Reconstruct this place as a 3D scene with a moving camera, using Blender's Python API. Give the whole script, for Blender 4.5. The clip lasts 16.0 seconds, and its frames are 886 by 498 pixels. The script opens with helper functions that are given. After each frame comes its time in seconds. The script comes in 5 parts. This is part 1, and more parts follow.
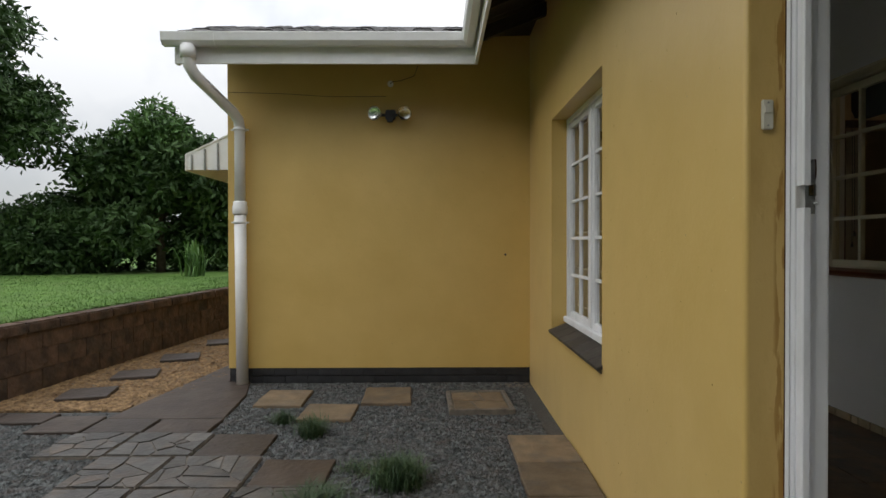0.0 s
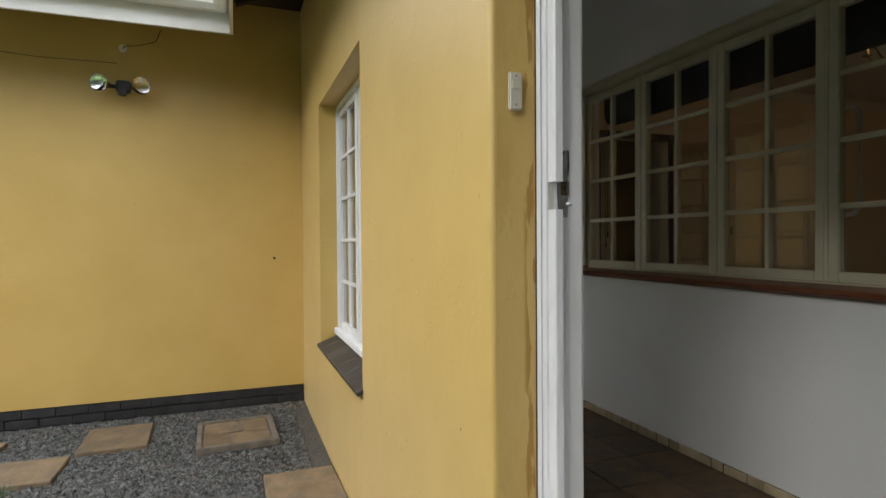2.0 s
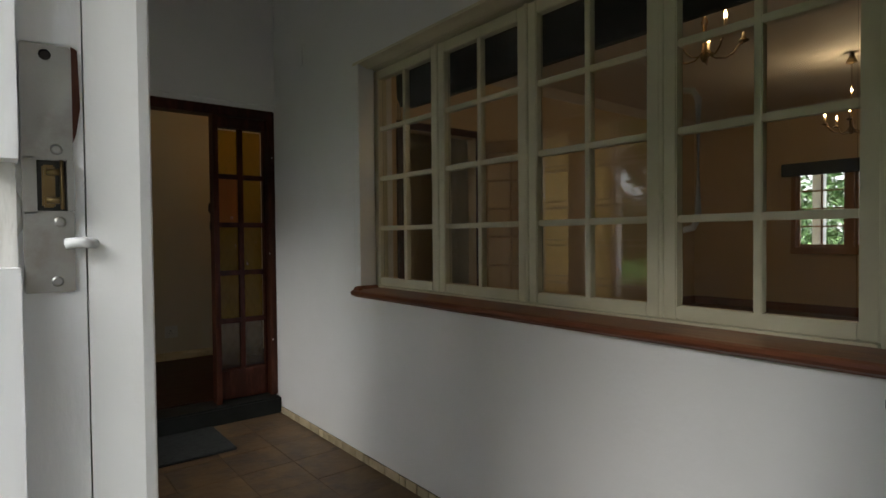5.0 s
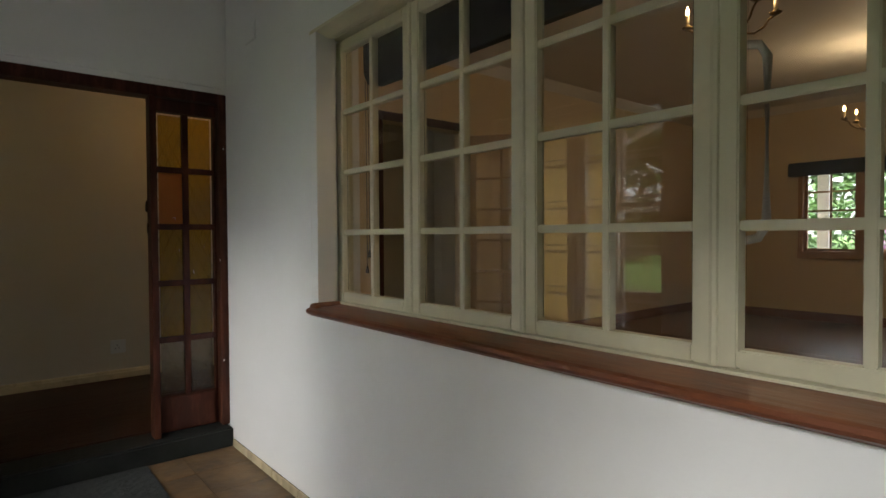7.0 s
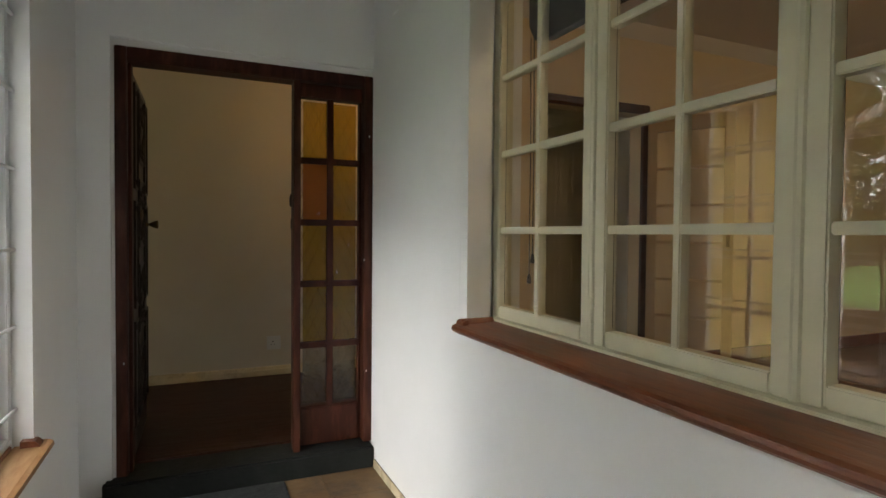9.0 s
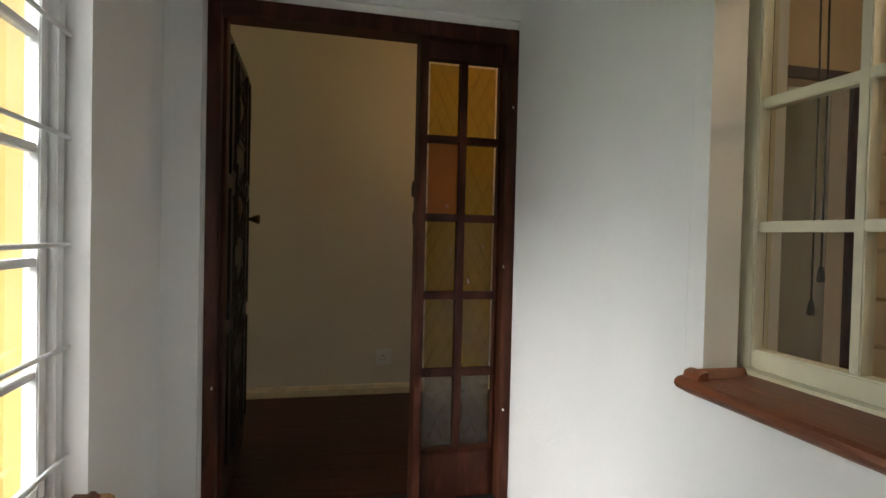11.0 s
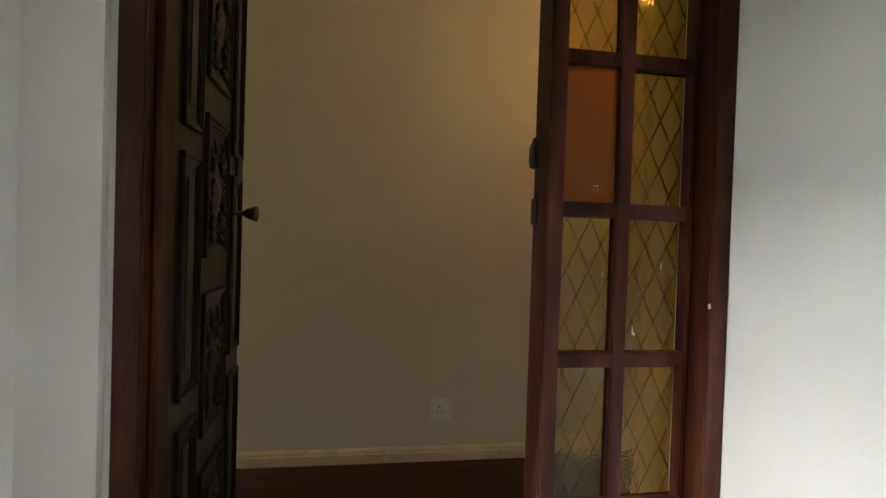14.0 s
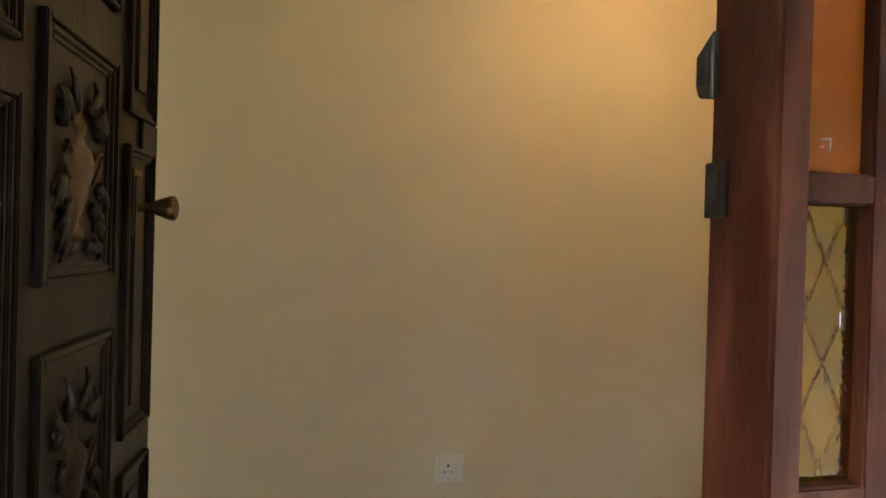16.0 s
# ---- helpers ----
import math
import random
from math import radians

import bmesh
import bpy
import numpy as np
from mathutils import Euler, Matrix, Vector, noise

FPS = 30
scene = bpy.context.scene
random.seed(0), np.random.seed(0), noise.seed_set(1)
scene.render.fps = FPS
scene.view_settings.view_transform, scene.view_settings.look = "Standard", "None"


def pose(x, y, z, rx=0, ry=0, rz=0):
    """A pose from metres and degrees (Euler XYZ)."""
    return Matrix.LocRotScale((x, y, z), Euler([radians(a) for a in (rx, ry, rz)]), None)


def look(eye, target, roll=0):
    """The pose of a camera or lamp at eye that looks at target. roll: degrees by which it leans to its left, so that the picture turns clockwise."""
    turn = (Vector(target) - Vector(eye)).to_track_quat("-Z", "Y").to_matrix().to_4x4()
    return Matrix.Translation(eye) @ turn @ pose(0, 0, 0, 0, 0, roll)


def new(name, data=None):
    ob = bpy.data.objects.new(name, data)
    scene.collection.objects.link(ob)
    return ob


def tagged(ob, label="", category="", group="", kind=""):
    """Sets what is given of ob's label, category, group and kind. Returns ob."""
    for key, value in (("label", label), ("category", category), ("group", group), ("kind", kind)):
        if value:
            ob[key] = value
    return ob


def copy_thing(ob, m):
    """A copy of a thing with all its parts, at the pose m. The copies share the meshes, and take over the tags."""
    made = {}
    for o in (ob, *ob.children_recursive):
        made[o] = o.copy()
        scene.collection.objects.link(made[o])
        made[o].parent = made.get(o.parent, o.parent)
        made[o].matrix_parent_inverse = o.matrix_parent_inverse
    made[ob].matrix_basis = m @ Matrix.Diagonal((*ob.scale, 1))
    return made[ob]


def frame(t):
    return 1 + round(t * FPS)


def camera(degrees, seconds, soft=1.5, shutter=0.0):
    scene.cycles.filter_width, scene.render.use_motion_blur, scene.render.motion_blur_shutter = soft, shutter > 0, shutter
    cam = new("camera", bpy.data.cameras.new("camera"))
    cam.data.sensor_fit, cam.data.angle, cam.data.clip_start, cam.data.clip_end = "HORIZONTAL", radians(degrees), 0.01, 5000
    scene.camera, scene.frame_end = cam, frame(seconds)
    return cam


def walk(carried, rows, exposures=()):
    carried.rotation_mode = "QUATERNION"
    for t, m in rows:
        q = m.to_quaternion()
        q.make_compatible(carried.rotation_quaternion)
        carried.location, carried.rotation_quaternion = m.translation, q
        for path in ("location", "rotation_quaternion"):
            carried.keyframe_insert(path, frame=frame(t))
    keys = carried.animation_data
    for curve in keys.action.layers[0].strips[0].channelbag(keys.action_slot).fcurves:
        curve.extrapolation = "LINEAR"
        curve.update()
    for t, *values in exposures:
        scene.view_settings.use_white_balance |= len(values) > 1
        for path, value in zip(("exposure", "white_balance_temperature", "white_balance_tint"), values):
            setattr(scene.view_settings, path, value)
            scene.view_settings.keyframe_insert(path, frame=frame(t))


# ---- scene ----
cam = camera(77.0, 16.0)

PATH = [
    (0, (0.255, 0.148, 1.133), (0.273, 2.147, 1.113), -0.1),
    (0.5, (0.331, 0.224, 1.135), (0.492, 2.218, 1.108), -0.1),
    (1, (0.409, 0.36, 1.129), (0.73, 2.334, 1.099), -0.2),
    (1.5, (0.479, 0.506, 1.135), (0.995, 2.438, 1.107), -0.3),
    (2, (0.603, 0.614, 1.163), (1.304, 2.487, 1.133), -0.4),
    (2.5, (0.696, 0.669, 1.174), (1.585, 2.461, 1.142), -0.9),
    (3, (0.842, 0.786, 1.195), (1.841, 2.518, 1.155), -1.1),
    (3.5, (0.94, 0.86, 1.2), (2.018, 2.544, 1.162), -1.0),
    (4, (1.059, 0.986, 1.211), (2.187, 2.636, 1.17), -1.0),
    (4.5, (1.182, 1.163, 1.231), (2.384, 2.76, 1.187), -0.8),
    (6.8, (1.664, 1.656, 1.28), (2.957, 3.182, 1.233), -0.3),
    (7, (1.696, 1.699, 1.278), (2.973, 3.238, 1.232), -0.3),
    (7.5, (1.799, 1.85, 1.298), (2.999, 3.448, 1.249), -0.2),
    (8, (1.874, 1.97, 1.301), (2.949, 3.656, 1.251), 0.2),
    (8.5, (1.915, 2.077, 1.264), (2.844, 3.847, 1.22), 0.2),
    (9, (1.98, 2.199, 1.28), (2.786, 4.029, 1.23), 0.5),
    (9.5, (2.055, 2.341, 1.262), (2.719, 4.227, 1.215), 0.6),
    (10, (2.048, 2.52, 1.252), (2.592, 4.444, 1.204), 0.6),
    (10.2, (2.006, 2.611, 1.261), (2.535, 4.539, 1.216), 0.9),
    (12.5, (2.027, 3.489, 1.25), (2.387, 5.456, 1.199), 1.1),
    (13, (2.008, 3.695, 1.27), (2.359, 5.664, 1.219), 1.3),
    (13.5, (1.995, 3.882, 1.264), (2.354, 5.849, 1.22), 1.4),
    (14, (2.037, 4.104, 1.268), (2.385, 6.074, 1.231), 1.8),
    (14.5, (2.043, 4.264, 1.261), (2.39, 6.233, 1.228), 1.8),
    (15, (2.047, 4.457, 1.262), (2.389, 6.427, 1.236), 1.7),
    (15.5, (2.05, 4.632, 1.267), (2.409, 6.599, 1.245), 1.7),
    (16, (2.063, 4.767, 1.27), (2.459, 6.728, 1.257), 1.6),
]
EXPO = [(0, 0.02), (1, 0.42), (2.5, 1.08), (4.5, 1.47), (7, 2.42), (9, 3.05), (10, 3.15), (12.5, 3.05), (13.5, 3.35), (14.5, 3.85), (15.2, 4.3), (16, 4.8)]
walk(cam, [(t, look(eye, target, roll)) for t, eye, target, roll in PATH], EXPO)

# ---- world and sun: bright overcast ----
world = bpy.data.worlds.new("overcast_sky")
scene.world = world
world.use_nodes = True
WT = world.node_tree
sky = WT.nodes.new("ShaderNodeTexSky")
sky.sky_type, sky.sun_disc = "NISHITA", False
sky.sun_elevation, sky.sun_rotation = radians(31), radians(241)
wcoord = WT.nodes.new("ShaderNodeTexCoord")
wnoise = WT.nodes.new("ShaderNodeTexNoise")
wnoise.inputs["Scale"].default_value, wnoise.inputs["Detail"].default_value = 3.2, 5
wramp = WT.nodes.new("ShaderNodeValToRGB")
wramp.color_ramp.elements[0].position, wramp.color_ramp.elements[0].color = 0.30, (10.0, 10.7, 11.8, 1)
wramp.color_ramp.elements[1].position, wramp.color_ramp.elements[1].color = 0.58, (17.5, 17.6, 17.8, 1)
wmix = WT.nodes.new("ShaderNodeMixRGB")
wmix.inputs[0].default_value = 0.88
WT.links.new(wcoord.outputs["Generated"], wnoise.inputs["Vector"])
WT.links.new(wnoise.outputs["Fac"], wramp.inputs["Fac"])
WT.links.new(sky.outputs[0], wmix.inputs[1])
wsep = WT.nodes.new("ShaderNodeSeparateXYZ")
wgrad = WT.nodes.new("ShaderNodeMapRange")
wgrad.inputs["From Min"].default_value, wgrad.inputs["From Max"].default_value = 0.0, 1.0
wgrad.inputs["To Min"].default_value, wgrad.inputs["To Max"].default_value = 0.20, 1.03
wdim = WT.nodes.new("ShaderNodeVectorMath")
wdim.operation = "SCALE"
WT.links.new(wcoord.outputs["Generated"], wsep.inputs[0])
WT.links.new(wsep.outputs["Z"], wgrad.inputs["Value"])
WT.links.new(wramp.outputs[0], wdim.inputs[0])
WT.links.new(wgrad.outputs[0], wdim.inputs["Scale"])
WT.links.new(wdim.outputs[0], wmix.inputs[2])
WT.links.new(wmix.outputs[0], WT.nodes["Background"].inputs[0])
WT.nodes["Background"].inputs[1].default_value = 0.145
sun = new("sun", bpy.data.lights.new("sun", "SUN"))
sun.data.energy, sun.data.angle, sun.data.color = 0.42, radians(24), (1.0, 0.97, 0.93)
sun.matrix_world = look((-10, -5.5, 7.0), (0, 0, 0))


# ---- lamps that the place has, and a fill light added in the hall ----
def glow(name, at, watts, radius=0.012, rgb=(1.0, 0.74, 0.44)):
    ob = new(name, bpy.data.lights.new(name, "POINT"))
    ob.data.energy, ob.data.shadow_soft_size, ob.data.color = watts, radius, rgb
    ob.location = at
    return ob


CHANDELIERS = [(4.8, 3.03), (8.0, 3.12)]
for cx, cy in CHANDELIERS:
    glow("chandelier_light", (cx, cy, 2.67), 2.9)
glow("hall_light", (3.19, 6.12, 2.245), 0.034, 0.02, (1.0, 0.66, 0.30))
# unseen area light, added to brighten the hall wall like daylight
hall_fill = new("hall_fill_light", bpy.data.lights.new("hall_fill_light", "AREA"))
hall_fill.data.shape, hall_fill.data.size, hall_fill.data.size_y = "RECTANGLE", 0.78, 1.25
hall_fill.data.energy, hall_fill.data.color = 1.0, (1.0, 0.97, 0.92)
hall_fill.matrix_world = look((-1.78, 6.45, 1.55), (2.0, 6.45, 1.55))


# ---- materials ----
def material(name, c1, c2=None, scale=4.0, rough=0.7, bump=0.0, bscale=60.0, metal=0.0, c3=None, stain=0.0, sscale=1.2,
             stretch=(1, 1, 1), rand=0.0, spec=0.5, rough2=None, detail=5, dent_dots=False):
    m = bpy.data.materials.new(name)
    m.use_nodes = True
    t, n = m.node_tree, m.node_tree.nodes
    p = n["Principled BSDF"]
    p.inputs["Roughness"].default_value, p.inputs["Metallic"].default_value = rough, metal
    p.inputs["Specular IOR Level"].default_value = spec
    co = n.new("ShaderNodeTexCoord")
    mp = n.new("ShaderNodeMapping")
    mp.inputs["Scale"].default_value = stretch
    t.links.new(co.outputs["Object"], mp.inputs["Vector"])
    vec = mp.outputs[0]
    if rand:
        oi = n.new("ShaderNodeObjectInfo")
        mul = n.new("ShaderNodeMath")
        mul.operation = "MULTIPLY"
        mul.inputs[1].default_value = 37.0
        t.links.new(oi.outputs["Random"], mul.inputs[0])
        add = n.new("ShaderNodeVectorMath")
        add.operation = "ADD"
        t.links.new(mp.outputs[0], add.inputs[0])
        t.links.new(mul.outputs[0], add.inputs[1])
        vec = add.outputs[0]
    no = n.new("ShaderNodeTexNoise")
    no.inputs["Scale"].default_value, no.inputs["Detail"].default_value = scale, detail
    t.links.new(vec, no.inputs["Vector"])
    ra = n.new("ShaderNodeValToRGB")
    ra.color_ramp.elements[0].position, ra.color_ramp.elements[0].color = 0.32, (*c1, 1)
    ra.color_ramp.elements[1].position, ra.color_ramp.elements[1].color = 0.68, (*(c2 or c1), 1)
    t.links.new(no.outputs["Fac"], ra.inputs["Fac"])
    col = ra.outputs[0]
    if stain:
        ns = n.new("ShaderNodeTexNoise")
        ns.inputs["Scale"].default_value, ns.inputs["Detail"].default_value = sscale, 6
        ns.inputs["Roughness"].default_value = 0.65
        t.links.new(vec, ns.inputs["Vector"])
        rs = n.new("ShaderNodeValToRGB")
        rs.color_ramp.elements[0].position, rs.color_ramp.elements[0].color = 0.48, (0, 0, 0, 1)
        rs.color_ramp.elements[1].position, rs.color_ramp.elements[1].color = 0.72, (stain, stain, stain, 1)
        t.links.new(ns.outputs["Fac"], rs.inputs["Fac"])
        mx = n.new("ShaderNodeMixRGB")
        t.links.new(rs.outputs[0], mx.inputs[0])
        t.links.new(col, mx.inputs[1])
        mx.inputs[2].default_value = (*c3, 1)
        col = mx.outputs[0]
    # dark dots in the colour alone, for the shade in small dents
    if dent_dots:
        vo = n.new("ShaderNodeTexVoronoi")
        vo.inputs["Scale"].default_value = 11.0
        t.links.new(vec, vo.inputs["Vector"])
        rv = n.new("ShaderNodeValToRGB")
        rv.color_ramp.elements[0].position, rv.color_ramp.elements[0].color = 0.020, (0.62, 0.62, 0.62, 1)
        rv.color_ramp.elements[1].position, rv.color_ramp.elements[1].color = 0.060, (0, 0, 0, 1)
        t.links.new(vo.outputs["Distance"], rv.inputs["Fac"])
        mv = n.new("ShaderNodeMixRGB")
        t.links.new(rv.outputs[0], mv.inputs[0])
        t.links.new(col, mv.inputs[1])
        mv.inputs[2].default_value = (0.30, 0.20, 0.09, 1)
        col = mv.outputs[0]
    if rand:
        hs = n.new("ShaderNodeHueSaturation")
        mr = n.new("ShaderNodeMapRange")
        mr.inputs["To Min"].default_value, mr.inputs["To Max"].default_value = 1 - rand, 1 + rand
        t.links.new(oi.outputs["Random"], mr.inputs["Value"])
        t.links.new(mr.outputs[0], hs.inputs["Value"])
        t.links.new(col, hs.inputs["Color"])
        col = hs.outputs[0]
    t.links.new(col, p.inputs["Base Color"])
    if rough2 is not None:
        rr = n.new("ShaderNodeMapRange")
        rr.inputs["To Min"].default_value, rr.inputs["To Max"].default_value = rough, rough2
        t.links.new(no.outputs["Fac"], rr.inputs["Value"])
        t.links.new(rr.outputs[0], p.inputs["Roughness"])
    if bump:
        nb = n.new("ShaderNodeTexNoise")
        nb.inputs["Scale"].default_value, nb.inputs["Detail"].default_value = bscale, 4
        t.links.new(vec, nb.inputs["Vector"])
        nl = n.new("ShaderNodeTexNoise")
        nl.inputs["Scale"].default_value, nl.inputs["Detail"].default_value = bscale * 0.11, 2
        t.links.new(vec, nl.inputs["Vector"])
        sm = n.new("ShaderNodeMath")
        sm.operation = "MULTIPLY_ADD"
        sm.inputs[1].default_value = 3.0
        t.links.new(nl.outputs["Fac"], sm.inputs[0])
        t.links.new(nb.outputs["Fac"], sm.inputs[2])
        bp = n.new("ShaderNodeBump")
        bp.inputs["Strength"].default_value, bp.inputs["Distance"].default_value = 1.0, bump
        t.links.new(sm.outputs[0], bp.inputs["Height"])
        t.links.new(bp.outputs[0], p.inputs["Normal"])
    return m


def glassy(name, rgb, rough=0.0, bump=0.0, bscale=40.0, ior=1.5):
    m = bpy.data.materials.new(name)
    m.use_nodes = True
    t, n = m.node_tree, m.node_tree.nodes
    p = n["Principled BSDF"]
    p.inputs["Base Color"].default_value = (*rgb, 1)
    p.inputs["Transmission Weight"].default_value, p.inputs["Roughness"].default_value, p.inputs["IOR"].default_value = 1.0, rough, ior
    if bump:
        co = n.new("ShaderNodeTexCoord")
        nb = n.new("ShaderNodeTexNoise")
        nb.inputs["Scale"].default_value, nb.inputs["Detail"].default_value = bscale, 3
        t.links.new(co.outputs["Object"], nb.inputs["Vector"])
        bp = n.new("ShaderNodeBump")
        bp.inputs["Distance"].default_value = bump
        t.links.new(nb.outputs["Fac"], bp.inputs["Height"])
        t.links.new(bp.outputs[0], p.inputs["Normal"])
    return m


def lit(name, rgb, strength):
    m = material(name, rgb)
    p = m.node_tree.nodes["Principled BSDF"]
    p.inputs["Emission Color"].default_value, p.inputs["Emission Strength"].default_value = (*rgb, 1), strength
    return m


YELLOW = material("ochre_yellow_plaster", (0.58, 0.395, 0.112), (0.64, 0.445, 0.140), 2.2, 0.48, 0.0010, 55, c3=(0.53, 0.35, 0.108), stain=0.3, sscale=0.9, dent_dots=True)
YELLOW.node_tree.nodes["Principled BSDF"].inputs["Sheen Weight"].default_value = 0.22
YELLOW.node_tree.nodes["Principled BSDF"].inputs["Sheen Roughness"].default_value = 0.35
YELLOW.node_tree.nodes["Principled BSDF"].inputs["Coat Weight"].default_value = 0.45
YELLOW.node_tree.nodes["Principled BSDF"].inputs["Coat Roughness"].default_value = 0.42
REVEAL = material("stained_ochre_paint", (0.56, 0.38, 0.118), (0.62, 0.43, 0.148), 2.2, 0.5, 0.0010, 50, c3=(0.47, 0.29, 0.075), stain=0.6, sscale=4.0, stretch=(1.6, 1.0, 0.7))
NICK = material("dent_fleck_ochre", (0.36, 0.23, 0.07), (0.72, 0.56, 0.27), 9, 0.6, detail=1)


def weather_reveal(m):
    """Drips of darker varnish along the frame and raised flakes under the paint."""
    t, n = m.node_tree, m.node_tree.nodes
    p = n["Principled BSDF"]
    base = p.inputs["Base Color"].links[0].from_socket
    co = n.new("ShaderNodeTexCoord")
    mp = n.new("ShaderNodeMapping")
    mp.inputs["Scale"].default_value = (55, 1, 6.5)
    t.links.new(co.outputs["Object"], mp.inputs["Vector"])
    no = n.new("ShaderNodeTexNoise")
    no.inputs["Scale"].default_value, no.inputs["Detail"].default_value = 1.0, 5
    t.links.new(mp.outputs[0], no.inputs["Vector"])
    ra = n.new("ShaderNodeValToRGB")
    ra.color_ramp.elements[0].position, ra.color_ramp.elements[0].color = 0.50, (0, 0, 0, 1)
    ra.color_ramp.elements[1].position, ra.color_ramp.elements[1].color = 0.55, (0.8, 0.8, 0.8, 1)
    t.links.new(no.outputs["Fac"], ra.inputs["Fac"])
    sx = n.new("ShaderNodeSeparateXYZ")
    t.links.new(co.outputs["Object"], sx.inputs[0])
    mr = n.new("ShaderNodeMapRange")
    mr.inputs["From Min"].default_value, mr.inputs["From Max"].default_value = 1.234, 1.244
    t.links.new(sx.outputs["X"], mr.inputs["Value"])
    mu = n.new("ShaderNodeMath")
    mu.operation = "MULTIPLY"
    t.links.new(ra.outputs[0], mu.inputs[0])
    t.links.new(mr.outputs[0], mu.inputs[1])
    mx = n.new("ShaderNodeMixRGB")
    mx.inputs[2].default_value = (0.34, 0.175, 0.028, 1)
    t.links.new(mu.outputs[0], mx.inputs[0])
    t.links.new(base, mx.inputs[1])
    t.links.new(mx.outputs[0], p.inputs["Base Color"])
    fine = n.new("ShaderNodeTexNoise")
    fine.inputs["Scale"].default_value, fine.inputs["Detail"].default_value = 190, 2
    t.links.new(co.outputs["Object"], fine.inputs["Vector"])
    spot = n.new("ShaderNodeTexNoise")
    spot.inputs["Scale"].default_value, spot.inputs["Detail"].default_value = 13, 3
    t.links.new(co.outputs["Object"], spot.inputs["Vector"])
    rs = n.new("ShaderNodeValToRGB")
    rs.color_ramp.elements[0].position, rs.color_ramp.elements[1].position = 0.57, 0.68
    t.links.new(spot.outputs["Fac"], rs.inputs["Fac"])
    m2 = n.new("ShaderNodeMath")
    m2.operation = "MULTIPLY"
    t.links.new(fine.outputs["Fac"], m2.inputs[0])
    t.links.new(rs.outputs[0], m2.inputs[1])
    bp = n.new("ShaderNodeBump")
    bp.inputs["Distance"].default_value = 0.0022
    t.links.new(m2.outputs[0], bp.inputs["Height"])
    t.links.new(p.inputs["Normal"].links[0].from_socket, bp.inputs["Normal"])
    t.links.new(bp.outputs[0], p.inputs["Normal"])


weather_reveal(REVEAL)
WHITEWALL = material("white_wall_paint", (0.80, 0.81, 0.805), (0.85, 0.86, 0.855), 1.3, 0.55, 0.0010, 45, c3=(0.73, 0.735, 0.71), stain=0.4, sscale=0.8)
WHITEGLOSS = material("white_gloss_paint", (0.74, 0.75, 0.76), (0.82, 0.83, 0.84), 7, 0.38, 0.0009, 90, c3=(0.5, 0.5, 0.48), stain=0.35, sscale=6, stretch=(1, 1, 0.3))
CREAM = material("cream_gloss_paint", (0.66, 0.62, 0.46), (0.72, 0.68, 0.51), 5, 0.4, 0.0006, 80, c3=(0.52, 0.49, 0.38), stain=0.35, sscale=4)
PVC = material("white_pvc", (0.78, 0.78, 0.77), (0.84, 0.84, 0.83), 3, 0.35, 0.0003, 30, c3=(0.58, 0.57, 0.53), stain=0.45, sscale=2)
MAHOG = material("varnished_mahogany", (0.125, 0.036, 0.014), (0.20, 0.064, 0.025), 9, 0.34, 0.0008, 60, c3=(0.08, 0.02, 0.01), stain=0.5, sscale=3, stretch=(5, 0.7, 5), rough2=0.42)
LIGHTWOOD = material("worn_sill_wood", (0.30, 0.15, 0.06), (0.40, 0.22, 0.10), 8, 0.4, 0.0008, 50, c3=(0.5, 0.36, 0.2), stain=0.5, sscale=4, stretch=(4, 0.8, 4))
FRAMEWOOD = material("red_brown_stained_wood", (0.028, 0.0060, 0.0028), (0.050, 0.0115, 0.0050), 7, 0.38, 0.0009, 60, c3=(0.15, 0.055, 0.030), stain=0.55, sscale=7, stretch=(2.2, 2.2, 0.4), rough2=0.6, spec=0.25)
DARKDOOR = material("black_brown_carved_wood", (0.014, 0.0105, 0.009), (0.024, 0.018, 0.0155), 9, 0.36, 0.0008, 55, c3=(0.045, 0.036, 0.031), stain=0.4, sscale=6, stretch=(2, 2, 0.6), spec=0.35)
CARVED = material("worn_carving", (0.018, 0.0135, 0.011), (0.034, 0.025, 0.019), 18, 0.4, 0.001, 90)
URNWOOD = material("rubbed_brown_carving", (0.085, 0.047, 0.020), (0.13, 0.075, 0.034), 15, 0.45, 0.001, 80)
SLATE = material("dark_slate", (0.030, 0.027, 0.025), (0.062, 0.055, 0.048), 9, 0.5, 0.003, 40, rand=0.2)
PLINTH = material("black_painted_brick", (0.016, 0.016, 0.018), (0.032, 0.032, 0.034), 8, 0.6, 0.004, 40, rand=0.15)
SAND = material("sandstone_slab", (0.12, 0.084, 0.049), (0.19, 0.138, 0.083), 7, 0.75, 0.008, 25, c3=(0.085, 0.075, 0.062), stain=0.8, sscale=5, rand=0.25)
DARKSLAB = material("damp_dark_slab", (0.028, 0.018, 0.0125), (0.050, 0.034, 0.024), 6, 0.55, 0.006, 25, c3=(0.09, 0.072, 0.058), stain=0.4, sscale=4, rand=0.18)
CRAZY = material("grey_slate_piece", (0.042, 0.040, 0.037), (0.095, 0.088, 0.079), 9, 0.5, 0.007, 30, c3=(0.13, 0.088, 0.058), stain=0.7, sscale=4, rand=0.3)
MORTAR = material("mortar", (0.11, 0.095, 0.078), (0.19, 0.165, 0.135), 14, 0.9, 0.005, 50)
GRAVELBED = material("gravel_bed", (0.024, 0.024, 0.023), (0.10, 0.102, 0.098), 75, 0.85, 0.012, 60, c3=(0.07, 0.055, 0.045), stain=0.6, sscale=1.2, detail=3)
